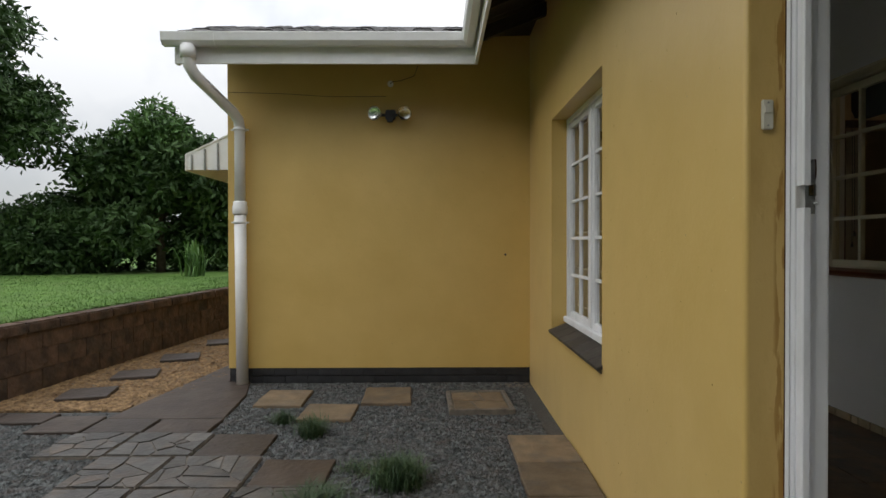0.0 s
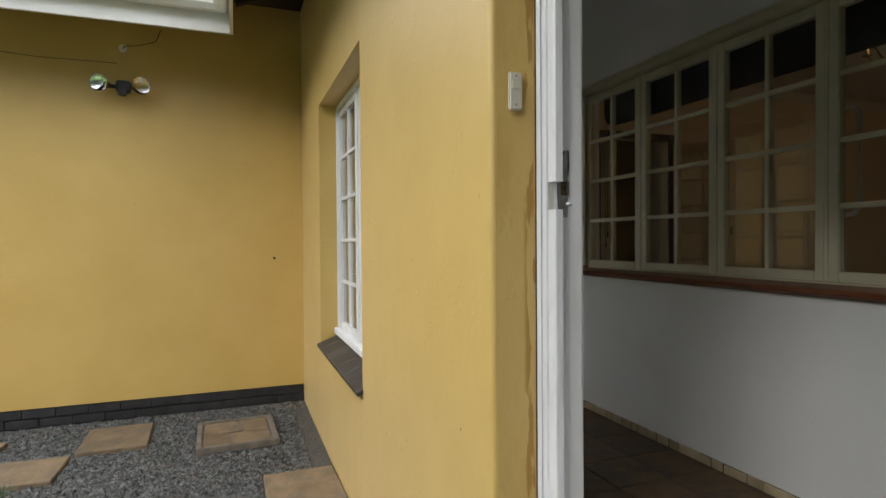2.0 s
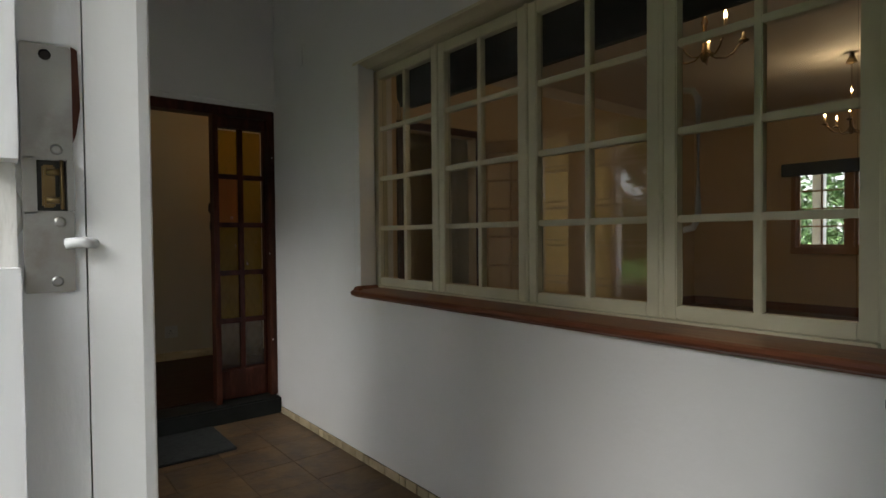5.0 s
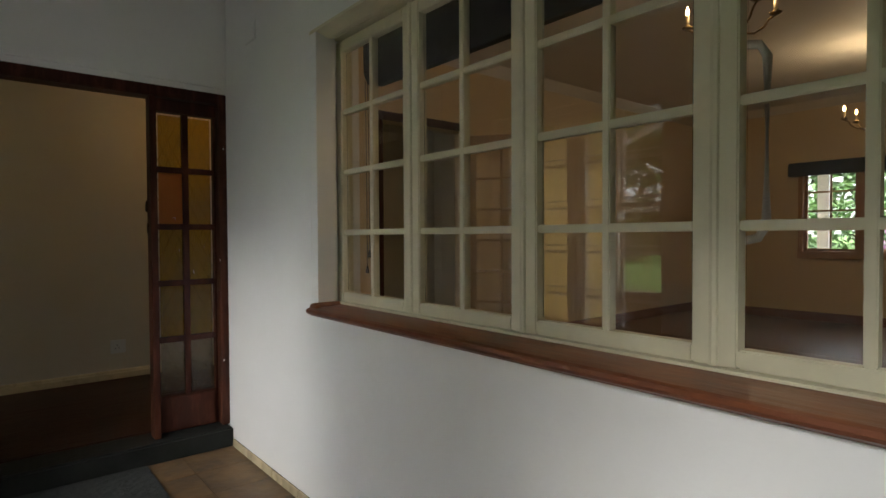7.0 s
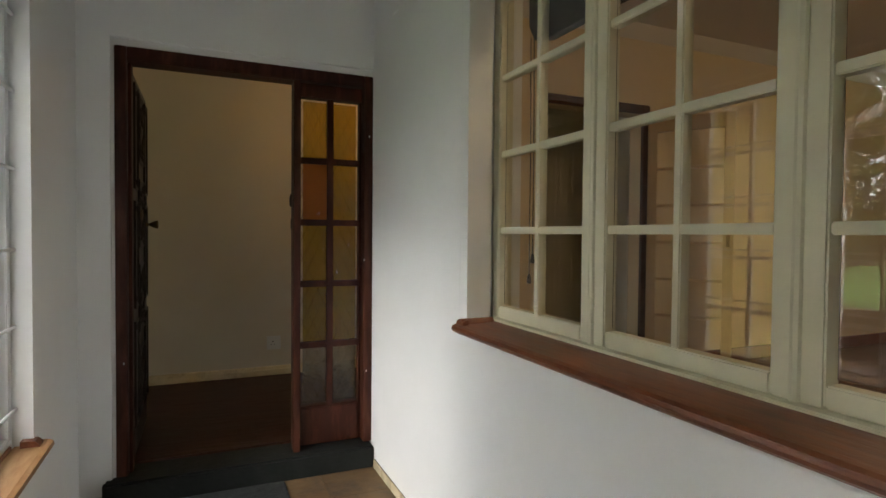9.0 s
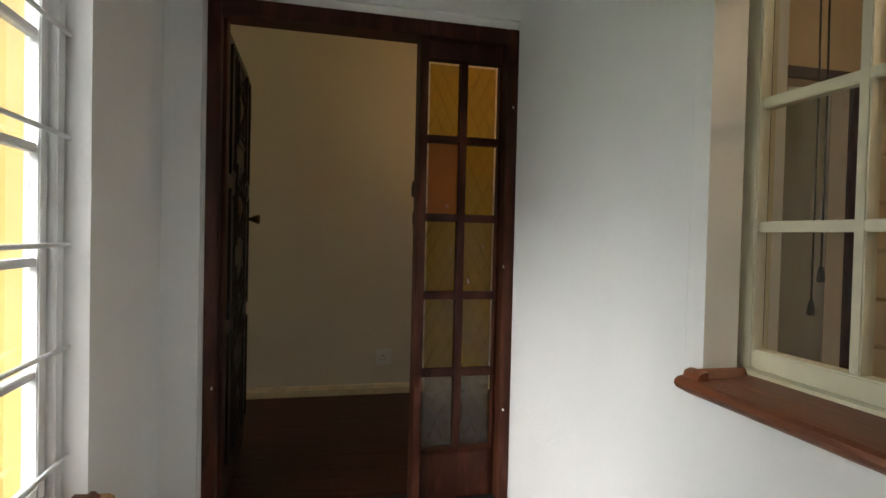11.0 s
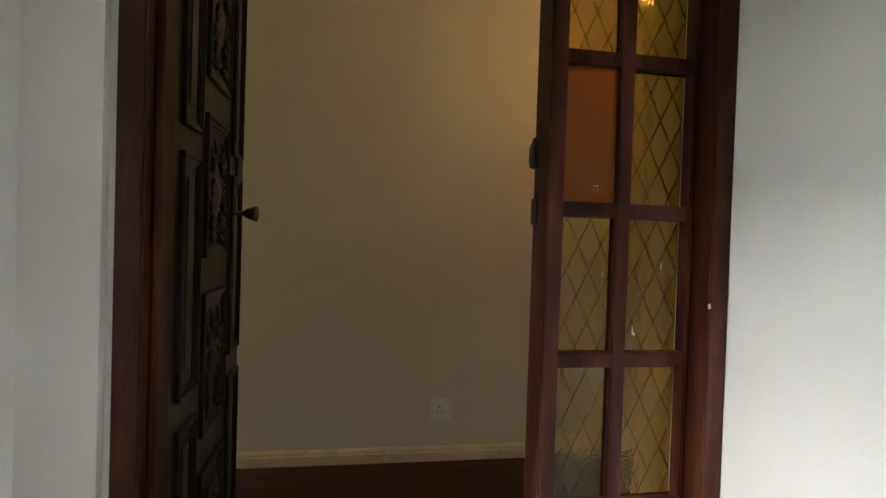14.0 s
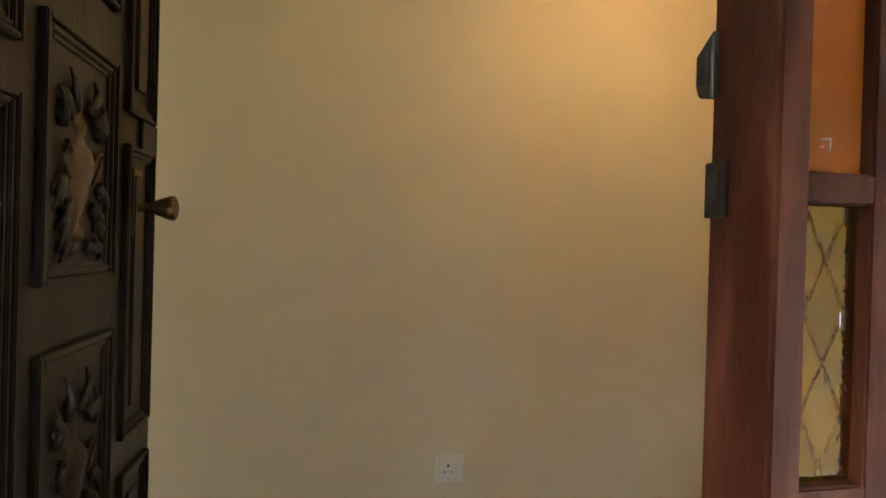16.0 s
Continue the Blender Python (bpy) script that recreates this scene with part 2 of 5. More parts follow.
STONE = material("blue_grey_gravel", (0.014, 0.017, 0.017), (0.118, 0.127, 0.125), 26, 0.75, 0.001, 90, c3=(0.10, 0.075, 0.065), stain=0.6, sscale=9, detail=1)
CHIPBED = material("bark_chip_bed", (0.11, 0.066, 0.032), (0.23, 0.15, 0.075), 40, 0.9, 0.012, 50)
CHIP = material("pale_bark_chips", (0.13, 0.074, 0.032), (0.31, 0.20, 0.095), 22, 0.85, 0.001, 60, detail=1)
BLOCK = material("stained_concrete_block", (0.045, 0.028, 0.018), (0.125, 0.076, 0.048), 7, 0.9, 0.020, 16, c3=(0.03, 0.026, 0.02), stain=0.9, sscale=3.2, rand=0.12)
LAWN = material("lawn_turf", (0.070, 0.155, 0.020), (0.115, 0.225, 0.034), 3, 0.9, 0.02, 40, c3=(0.13, 0.17, 0.05), stain=0.5, sscale=0.9)
BLADE = material("grass_blade", (0.060, 0.145, 0.018), (0.12, 0.23, 0.042), 1.5, 0.6)
TUFT = material("dark_green_blade", (0.018, 0.045, 0.016), (0.05, 0.095, 0.03), 6, 0.5)
LEAF = material("dark_leaf", (0.018, 0.042, 0.014), (0.064, 0.118, 0.034), 2.0, 0.6, c3=(0.085, 0.145, 0.048), stain=0.4, sscale=0.8, spec=0.25)
LEAFLIGHT = material("light_leaf", (0.045, 0.11, 0.025), (0.12, 0.23, 0.055), 2.0, 0.5)
PURPLE = material("purple_blossom", (0.35, 0.14, 0.30), (0.5, 0.25, 0.42), 4, 0.7)
BARK = material("bark", (0.05, 0.04, 0.03), (0.10, 0.08, 0.06), 9, 0.9, 0.01, 20)
ROOFTILE = material("dark_roof_tile", (0.035, 0.033, 0.032), (0.07, 0.065, 0.06), 8, 0.8, 0.004, 30, rand=0.2)
EAVE = material("dark_stained_eave_boards", (0.014, 0.011, 0.009), (0.03, 0.023, 0.018), 6, 0.7, 0.002, 30, stretch=(6, 1, 1))
FLOORTILE = material("brown_slate_tile", (0.085, 0.050, 0.025), (0.17, 0.105, 0.050), 6, 0.40, 0.0035, 26, c3=(0.045, 0.038, 0.034), stain=0.95, sscale=5.5, rand=0.10, rough2=0.6)
GROUT = material("brown_grout", (0.05, 0.033, 0.020), (0.09, 0.06, 0.034), 30, 0.8)
SKIRT = material("cream_skirting_tile", (0.42, 0.34, 0.21), (0.56, 0.47, 0.31), 12, 0.45, 0.001, 60, rand=0.2)
BLACKSTEP = material("black_polished_step", (0.008, 0.009, 0.0085), (0.018, 0.020, 0.018), 6, 0.5, 0.003, 30, rough2=0.7, spec=0.25)
MATTING = material("dark_door_mat", (0.016, 0.019, 0.019), (0.034, 0.038, 0.037), 90, 0.95, 0.006, 220)
HALLFLOOR = material("dark_red_wood_floor", (0.026, 0.0075, 0.004), (0.046, 0.014, 0.0075), 8, 0.4, 0.0008, 50, stretch=(0.8, 6, 1), rand=0.12, spec=0.2)
HALLWALL = material("cream_hall_paint", (0.60, 0.545, 0.43), (0.66, 0.60, 0.48), 1.6, 0.6, 0.0012, 45, c3=(0.55, 0.47, 0.33), stain=0.45, sscale=1.6)
SKIRTPAINT = material("yellowed_skirting_paint", (0.60, 0.49, 0.29), (0.67, 0.56, 0.35), 6, 0.45, 0.001, 60, c3=(0.30, 0.21, 0.10), stain=0.5, sscale=14)
SOCKETWHITE = material("white_socket_plastic", (0.64, 0.635, 0.60), (0.69, 0.685, 0.65), 6, 0.35)
LOUNGEWALL = material("warm_cream_lounge_paint", (0.60, 0.47, 0.28), (0.65, 0.52, 0.32), 1.3, 0.65, 0.001, 40)
CEILING = material("ceiling_paint", (0.66, 0.62, 0.54), (0.72, 0.68, 0.60), 1.2, 0.7, 0.0008, 40)
# the passage ceiling is unseen; its grey only sets the bounced light
PASSAGECEIL = material("passage_ceiling_bounce_tone", (0.62, 0.61, 0.56), (0.68, 0.665, 0.61), 1.2, 0.7, 0.0008, 40)
PARQUET = material("brown_lounge_floor", (0.085, 0.035, 0.018), (0.15, 0.065, 0.032), 6, 0.45, 0.0008, 50, stretch=(1, 5, 1))
LOUNGEDOOR = material("aged_cream_door_paint", (0.44, 0.33, 0.18), (0.52, 0.39, 0.22), 5, 0.5, 0.0006, 60, c3=(0.30, 0.20, 0.11), stain=0.35, sscale=5)
STEEL = material("dull_steel", (0.30, 0.30, 0.29), (0.42, 0.42, 0.40), 12, 0.42, 0.0004, 80, metal=0.85, c3=(0.12, 0.07, 0.05), stain=0.5, sscale=20)
IRON = material("dark_wrought_iron", (0.018, 0.015, 0.013), (0.04, 0.034, 0.03), 18, 0.42, 0.0012, 90, metal=0.6)
BRASS = material("aged_brass", (0.16, 0.11, 0.05), (0.24, 0.17, 0.08), 14, 0.36, 0.0005, 80, metal=0.8)
BLACKPLASTIC = material("black_plastic", (0.012, 0.012, 0.012), (0.02, 0.02, 0.02), 9, 0.45)
BLIND = material("black_blind_fabric", (0.008, 0.008, 0.009), (0.014, 0.014, 0.015), 30, 0.9, 0.001, 150)
SWITCH = material("ivory_plastic", (0.58, 0.55, 0.44), (0.63, 0.60, 0.49), 10, 0.4)
PUTTY = material("chiselled_white_wood", (0.60, 0.60, 0.58), (0.72, 0.72, 0.70), 30, 0.7, 0.006, 45, c3=(0.45, 0.40, 0.33), stain=0.5, sscale=18, stretch=(1, 1, 0.25))
CLEAR = glassy("window_glass", (0.97, 0.98, 0.97))
AMBER = glassy("amber_cathedral_glass", (0.59, 0.42, 0.075), 0.06, 0.004, 30, 1.38)
LEADING = material("amber_lattice", (0.24, 0.165, 0.045), (0.30, 0.21, 0.06), 30, 0.5)
ORANGE = glassy("orange_glass", (0.42, 0.125, 0.010), 0.5)
ORANGE.node_tree.nodes["Principled BSDF"].inputs["Transmission Weight"].default_value = 0.55
ORANGE.node_tree.nodes["Principled BSDF"].inputs["Specular IOR Level"].default_value = 0.1
SMOKE = glassy("pale_cathedral_glass", (0.55, 0.50, 0.40), 0.2, 0.012, 28)
LENS = glassy("clear_lamp_glass", (0.95, 0.95, 0.95), 0.05)
REFLECTOR = material("lamp_reflector", (0.8, 0.8, 0.8), (0.9, 0.9, 0.9), 5, 0.15, metal=1.0)
BULB = lit("warm_candle_bulb", (1.0, 0.60, 0.25), 9)
CANDLE = material("cream_candle_sleeve", (0.6, 0.5, 0.32), (0.66, 0.56, 0.38), 8, 0.5)


# ---- mesh building ----
class Shape:
    def __init__(self):
        self.bm = bmesh.new()

    def box(self, x0, x1, y0, y1, z0, z1, bevel=0.0, turn=None):
        t = bmesh.new()
        bmesh.ops.create_cube(t, size=1)
        for v in t.verts:
            v.co = ((x0 + x1) / 2 + v.co.x * (x1 - x0), (y0 + y1) / 2 + v.co.y * (y1 - y0), (z0 + z1) / 2 + v.co.z * (z1 - z0))
        if bevel:
            bmesh.ops.bevel(t, geom=t.edges[:], offset=bevel, segments=2, affect="EDGES", clamp_overlap=True)
        return self.join(t, turn)

    def join(self, t, turn=None):
        if turn is not None:
            bmesh.ops.transform(t, matrix=turn, verts=t.verts[:])
        me = bpy.data.meshes.new("scratch")
        t.to_mesh(me)
        t.free()
        self.bm.from_mesh(me)
        bpy.data.meshes.remove(me)
        return self

    def prism(self, outline, z0, z1, axis="z", bevel=0.0, turn=None):
        """Extrudes a flat outline; axis z: (x, y); axis y: (x, z); axis x: (y, z)."""
        def put(a, b, c):
            return {"z": (a, b, c), "y": (a, c, b), "x": (c, a, b)}[axis]
        t = bmesh.new()
        low = [t.verts.new(put(a, b, z0)) for a, b in outline]
        high = [t.verts.new(put(a, b, z1)) for a, b in outline]
        t.faces.new(low), t.faces.new(high)
        for i in range(len(outline)):
            j = (i + 1) % len(outline)
            t.faces.new((low[i], low[j], high[j], high[i]))
        bmesh.ops.recalc_face_normals(t, faces=t.faces[:])
        if bevel:
            bmesh.ops.bevel(t, geom=t.edges[:], offset=bevel, segments=1, affect="EDGES", clamp_overlap=True)
        return self.join(t, turn)

    def lathe(self, profile, n=16, turn=None):
        """Turns (radius, height) pairs about z."""
        t = bmesh.new()
        rings = [[t.verts.new((r * math.cos(2 * math.pi * k / n), r * math.sin(2 * math.pi * k / n), h)) for k in range(n)] for r, h in profile]
        for a, b in zip(rings, rings[1:]):
            for k in range(n):
                t.faces.new((a[k], a[(k + 1) % n], b[(k + 1) % n], b[k]))
        t.faces.new(rings[0][::-1]), t.faces.new(rings[-1])
        bmesh.ops.recalc_face_normals(t, faces=t.faces[:])
        for f in t.faces:
            f.smooth = len(f.verts) == 4
        return self.join(t, turn)

    def tube(self, pts, r, n=10, r_end=None):
        t = bmesh.new()
        pts = [Vector(p) for p in pts]
        rings = []
        for i, p in enumerate(pts):
            d = (pts[min(i + 1, len(pts) - 1)] - pts[max(i - 1, 0)]).normalized()
            q = d.to_track_quat("Z", "Y")
            rad = r if r_end is None else r + (r_end - r) * i / (len(pts) - 1)
            rings.append([t.verts.new(p + q @ Vector((rad * math.cos(2 * math.pi * k / n), rad * math.sin(2 * math.pi * k / n), 0))) for k in range(n)])
        for a, b in zip(rings, rings[1:]):
            for k in range(n):
                t.faces.new((a[k], a[(k + 1) % n], b[(k + 1) % n], b[k])).smooth = True
        t.faces.new(rings[0][::-1]), t.faces.new(rings[-1])
        bmesh.ops.recalc_face_normals(t, faces=t.faces[:])
        return self.join(t)

    def blob(self, at, size, seed=0, rough=0.25, sub=1, turn=None):
        t = bmesh.new()
        bmesh.ops.create_icosphere(t, subdivisions=sub, radius=1)
        for v in t.verts:
            k = 1 + rough * noise.noise(v.co * 1.7 + Vector((seed * 3.1, seed, 0)))
            v.co = Vector((v.co.x * size[0] * k, v.co.y * size[1] * k, v.co.z * size[2] * k)) + Vector(at)
        for f in t.faces:
            f.smooth = True
        return self.join(t, turn)

    def mesh(self, name, mat):
        me = bpy.data.meshes.new(name)
        self.bm.to_mesh(me)
        self.bm.free()
        me.materials.append(mat)
        return me

    def make(self, name, mat, parent=None, **tags):
        ob = new(name, self.mesh(name, mat))
        ob.parent = parent
        return tagged(ob, **tags)


def empty(name, **tags):
    return tagged(new(name), **tags)


def plain(name, mat, x0, x1, y0, y1, z0, z1, parent=None, bevel=0.0, **tags):
    return Shape().box(x0, x1, y0, y1, z0, z1, bevel).make(name, mat, parent, **tags)


def structure(name, mat, *span, bevel=0.0):
    return plain(name, mat, *span, bevel=bevel, kind="structure")


def wall_with_hole(name, mat, outline, holes, x0, x1, axis="x"):
    """A wall slab with rectangular openings; spans along one axis and z."""
    (a0, a1, z0, z1) = outline
    s = Shape()
    cuts = sorted({a0, a1, *[h[0] for h in holes], *[h[1] for h in holes]})
    for lo, hi in zip(cuts, cuts[1:]):
        inside = [h for h in holes if h[0] <= lo and h[1] >= hi]
        levels = [z0, *[z for h in sorted(inside, key=lambda h: h[2]) for z in (h[2], h[3])], z1]
        for b, t in zip(levels[::2], levels[1::2]):
            if t - b > 1e-4:
                s.box(x0, x1, lo, hi, b, t) if axis == "x" else s.box(lo, hi, x0, x1, b, t)
    bmesh.ops.remove_doubles(s.bm, verts=s.bm.verts[:], dist=1e-5)
    return s.make(name, mat, kind="structure")


def pane(parent, mat, *span):
    ob = plain("pane", mat, *span, parent=parent)
    ob.visible_shadow = False
    return ob


# ---- ground ----
GZ = -0.265
structure("ground", GRAVELBED, -600, 600, -600, 600, -1.2, GZ)
WALL_A, WALL_B = Vector((-3.99, 2.4, 0)), Vector((-3.10, 12.0, 0))


def wall_x(y):
    return WALL_A.x + (y - WALL_A.y) * (WALL_B.x - WALL_A.x) / (WALL_B.y - WALL_A.y)


Shape().prism([(wall_x(-30) - 0.2, -30), (wall_x(12) - 0.2, 12), (-3.3, 13.2), (40, 13.2), (300, 60), (300, 500), (-500, 500), (-500, -30)], -1.0, 0.385).make("lawn", LAWN, kind="structure")
Shape().prism([(wall_x(4.75) + 0.02, 4.78), (-2.2, 4.78), (-1.86, 6.3), (-1.86, 13.0), (-3.0, 13.0), (wall_x(10) + 0.02, 10)], GZ - 0.05, GZ + 0.008).make("bark_path", CHIPBED, kind="structure")

# ---- house walls ----
TOP = 3.05
WTOP = 3.235
# front wall: outer face x 1.175, inner face slightly out of true
HOLES = [(0.86, 1.77, -0.02, 2.13), (3.265, 4.65, 0.43, 2.13)]


def front_wall():
    s = Shape()

    def xin(y):
        return 1.388 + (y - 1.75) * 0.0138 if y < 4.7 else 1.428 + (y - 4.65) * 0.095
    cuts = [-6.0, 0.86, 1.77, 3.265, 4.65, 5.72]
    for lo, hi in zip(cuts, cuts[1:]):
        hole = [h for h in HOLES if h[0] == lo]
        levels = [-0.6, hole[0][2], hole[0][3], WTOP] if hole else [-0.6, WTOP]
        for b, t in zip(levels[::2], levels[1::2]):
            near = [(1.167 - 0.014 * math.cos(k * math.pi / 24), lo + 0.014 - 0.014 * math.sin(k * math.pi / 24)) for k in range(13)] if lo == 1.77 else [(1.175, lo)]
            s.prism([*near, (1.30, lo), (1.30, hi), (1.175, hi)], b, t)
    return s.make("wall_front", YELLOW, kind="structure"), xin


front, xin = front_wall()


def inner_leaf():
    s = Shape()
    cuts = [-1.5, 0.86, 1.755, 3.265, 4.65, 5.18]
    for lo, hi in zip(cuts, cuts[1:]):
        hole = {0.86: (-0.02, 2.13), 3.265: (0.46, 2.13)}.get(lo)
        levels = [-0.6, hole[0], hole[1], TOP] if hole else [-0.6, TOP]
        for b, t in zip(levels[::2], levels[1::2]):
            s.prism([(1.302, lo), (xin(lo), lo), (xin(hi), hi), (1.302, hi)], b, t)
    return s.make("wall_front_inner", WHITEWALL, kind="structure")


inner_leaf()
# stained paint of the door reveal, a skin over the jamb with a rounded arris
Shape().prism([(1.170, 1.7698), (1.285, 1.7645), (1.285, 1.771), (1.170, 1.771)], -0.26, 2.13).make("door_reveal", REVEAL, kind="structure")
# dents and trowel nicks in the plaster beside the door, raised flecks with the shade coloured in
rng = random.Random(77)
s = Shape()
for k in range(110):
    y, z = 1.80 + 1.42 * rng.random(), -0.1 + 2.3 * rng.random()
    x = 1.153 + (y - 1.784) * 0.022 / 1.481
    s.blob((x, y, z), (0.0014, rng.uniform(0.0012, 0.004), rng.uniform(0.0015, 0.0075)), k, 0.8, 1)
s.make("plaster_nicks", NICK, front)
structure("wall_back", YELLOW, -1.835, 1.20, 5.72, 5.86, -0.11, 3.24)
# the opening is unseen, added to go with the hall fill light
wall_with_hole("wall_west", YELLOW, (5.862, 13.0, -0.5, 3.235), [(6.05, 6.85, 0.9, 2.2)], -1.835, -1.722)
structure("wall_back_inner", HALLWALL, -1.598, 1.30, 5.862, 5.95, -0.3, TOP)
# passage: right wall with the inner window, end wall with the inner doorway
W0, W1, WS = 1.655, 4.062, 4.002
wall_with_hole("wall_passage_east", WHITEWALL, (-1.5, 5.21, -0.05, TOP), [(W0, W1, 0.955, 2.215)], 2.87, 3.13)
Shape().box(1.33, 1.611, 5.181, 5.42, -0.05, TOP).box(2.872, 3.13, 5.212, 5.42, -0.05, TOP).box(1.611, 2.8695, 5.181, 5.42, 2.184, TOP).box(1.611, 1.6245, 5.207, 5.42, -0.05, 2.184).box(1.6245, 2.8695, 5.207, 5.42, 2.152, 2.184).make("wall_passage_end", WHITEWALL, kind="structure")
structure("wall_passage_south", WHITEWALL, 1.30, 3.13, -1.7, -1.502, -0.05, TOP)
# hall beyond the inner door
structure("wall_hall_north", HALLWALL, -1.6, 4.3, 6.93, 7.1, 0, TOP)
structure("wall_hall_east", HALLWALL, 4.18, 4.3, 6.03, 6.928, 0, TOP)
structure("wall_hall_south", HALLWALL, 1.302, 1.62, 5.422, 5.60, 0, TOP)
# unseen opening again, made for the added light in the hall
wall_with_hole("wall_hall_west", HALLWALL, (5.95, 6.928, 0, TOP), [(6.05, 6.85, 0.9, 2.2)], -1.72, -1.602)
Shape().box(1.62, 4.18, 5.36, 6.93, -0.2, 0.118).box(-1.6, 1.62, 5.95, 6.93, -0.2, 0.118).make("hall_floor", HALLFLOOR, kind="structure")
structure("passage_floor", GROUT, 1.2, 2.87, -1.5, 5.21, -0.3, -0.008)
# lounge
structure("lounge_floor", PARQUET, 3.13, 10.3, -2.5, 5.9, -0.1, 0.115)
wall_with_hole("wall_lounge_north", LOUNGEWALL, (3.13, 10.5, 0.0, TOP), [(4.48, 5.45, 0.0, 2.32)], 5.9, 6.03, axis="y")
wall_with_hole("wall_lounge_east", LOUNGEWALL, (-2.5, 5.9, 0.0, TOP), [(2.30, 4.46, 1.0, 2.2)], 10.3, 10.5)
structure("wall_lounge_south", LOUNGEWALL, 3.13, 10.5, -2.7, -2.502, 0, TOP)
structure("wall_lounge_west", LOUNGEWALL, 3.132, 3.15, -2.5, 1.6, 0, TOP)
structure("wall_lounge_west_inner", LOUNGEWALL, 3.132, 3.15, 4.10, 5.9, 0, TOP)
structure("wall_lounge_west_under", LOUNGEWALL, 3.132, 3.15, 1.6, 4.10, 0.1, 0.93)
structure("wall_lounge_west_over", LOUNGEWALL, 3.132, 3.15, 1.6, 4.10, 2.24, TOP)
# dark passage behind the lounge doorway
structure("wall_corridor_north", HALLWALL, 4.3, 6.2, 7.3, 7.45, 0, TOP)
structure("wall_corridor_east", HALLWALL, 6.2, 6.35, 6.03, 7.45, 0, TOP)
structure("corridor_floor", HALLFLOOR, 4.302, 6.2, 6.03, 7.3, -0.1, 0.116)
Shape().box(1.302, 3.13, -1.7, 5.42, TOP, TOP + 0.06).make("ceiling_passage", PASSAGECEIL, kind="structure")
Shape().box(-1.6, 4.3, 5.95, 7.1, TOP, TOP + 0.06).box(1.302, 4.3, 5.42, 5.95, TOP, TOP + 0.06).make("ceiling_hall", CEILING, kind="structure")
Shape().box(3.13, 10.5, -2.7, 6.03, TOP - 0.002, TOP + 0.06).box(4.3, 6.35, 6.03, 7.45, TOP, TOP + 0.06).make("ceiling_lounge", CEILING, kind="structure")
# cornice and skirting of the lounge, seen through the panes
s = Shape()
for y0, y1 in ((5.80, 5.9), (-2.5, -2.4)):
    s.prism([(y0, TOP - 0.003), (y1, TOP - 0.003), (y1, TOP - 0.1)] if y0 > 0 else [(y1, TOP - 0.003), (y0, TOP - 0.003), (y0, TOP - 0.1)], 3.15, 10.3, axis="x")
s.prism([(10.2, TOP - 0.003), (10.3, TOP - 0.003), (10.3, TOP - 0.1)], -2.5, 5.9, axis="y")
s.make("lounge_cornice", CEILING, kind="structure")
Shape().box(3.15, 4.46, 5.878, 5.9, 0.115, 0.235, 0.004).box(5.47, 10.3, 5.878, 5.9, 0.115, 0.235, 0.004).box(10.278, 10.3, -2.5, 5.877, 0.115, 0.235, 0.004).make("lounge_baseboard", MAHOG, kind="structure")

# ---- roof, eaves, fascia ----
EX, EY, EZ, SL = 0.60, 5.14, 2.975, 0.40


def roof():
    s = Shape()

    def sheet(pts, lift, thick):
        t = bmesh.new()
        lo = [t.verts.new((x, y, EZ + lift + SL * d)) for x, y, d in pts]
        hi = [t.verts.new((x, y, EZ + lift + thick + SL * d)) for x, y, d in pts]
        t.faces.new(lo), t.faces.new(hi)
        for i in range(len(pts)):
            j = (i + 1) % len(pts)
            t.faces.new((lo[i], lo[j], hi[j], hi[i]))
        bmesh.ops.recalc_face_normals(t, faces=t.faces[:])
        s.join(t)
    right = [(EX, -7, 0), (EX, EY, 0), (EX + 5, EY + 5, 5), (EX + 5, -7, 5)]
    back = [(-2.05, EY, 0), (EX, EY, 0), (EX + 5, EY + 5, 5), (-2.05, EY + 5, 5)]
    far = [(EX + 5, -7, 5), (EX + 5, EY + 5, 5), (12, EY + 5, 1.5), (12, -7, 1.5)]
    for pts in (right, back, far):
        sheet(pts, 0.0, 0.03)
    return s.make("roof", EAVE, kind="structure")


the_roof = roof()


def roof_tiles():
    """Overlapping concrete tiles; two courses along each visible eave."""
    s = Shape()
    n = 8
    arc = [(-0.15 + 0.30 * k / n, 0.022 * math.sin(math.pi * (k / n) * 2) + 0.012 * math.cos(math.pi * k / n * 4)) for k in range(n + 1)]
    s.prism([*arc, *[(a, b - 0.022) for a, b in arc[::-1]]], -0.06, 0.40, axis="y")
    me = s.mesh("roof_tile", ROOFTILE)
    pitch = math.degrees(math.atan(SL))
    for k in range(9):
        for c in range(3):
            ob = new("roof_tile", me)
            ob.parent = the_roof
            d = c * 0.30
            ob.matrix_basis = pose(-1.88 + 0.295 * k, EY + d, EZ + 0.045 + SL * d + 0.010 * c + 0.006 * math.sin(k * 2.3 + c), pitch + random.uniform(-1, 1), 0, random.uniform(-1, 1))
    for k in range(16):
        ob = new("roof_tile", me)
        ob.parent = the_roof
        ob.matrix_basis = pose(EX, 4.9 - 0.295 * k, EZ + 0.055, pitch, 0, -90)


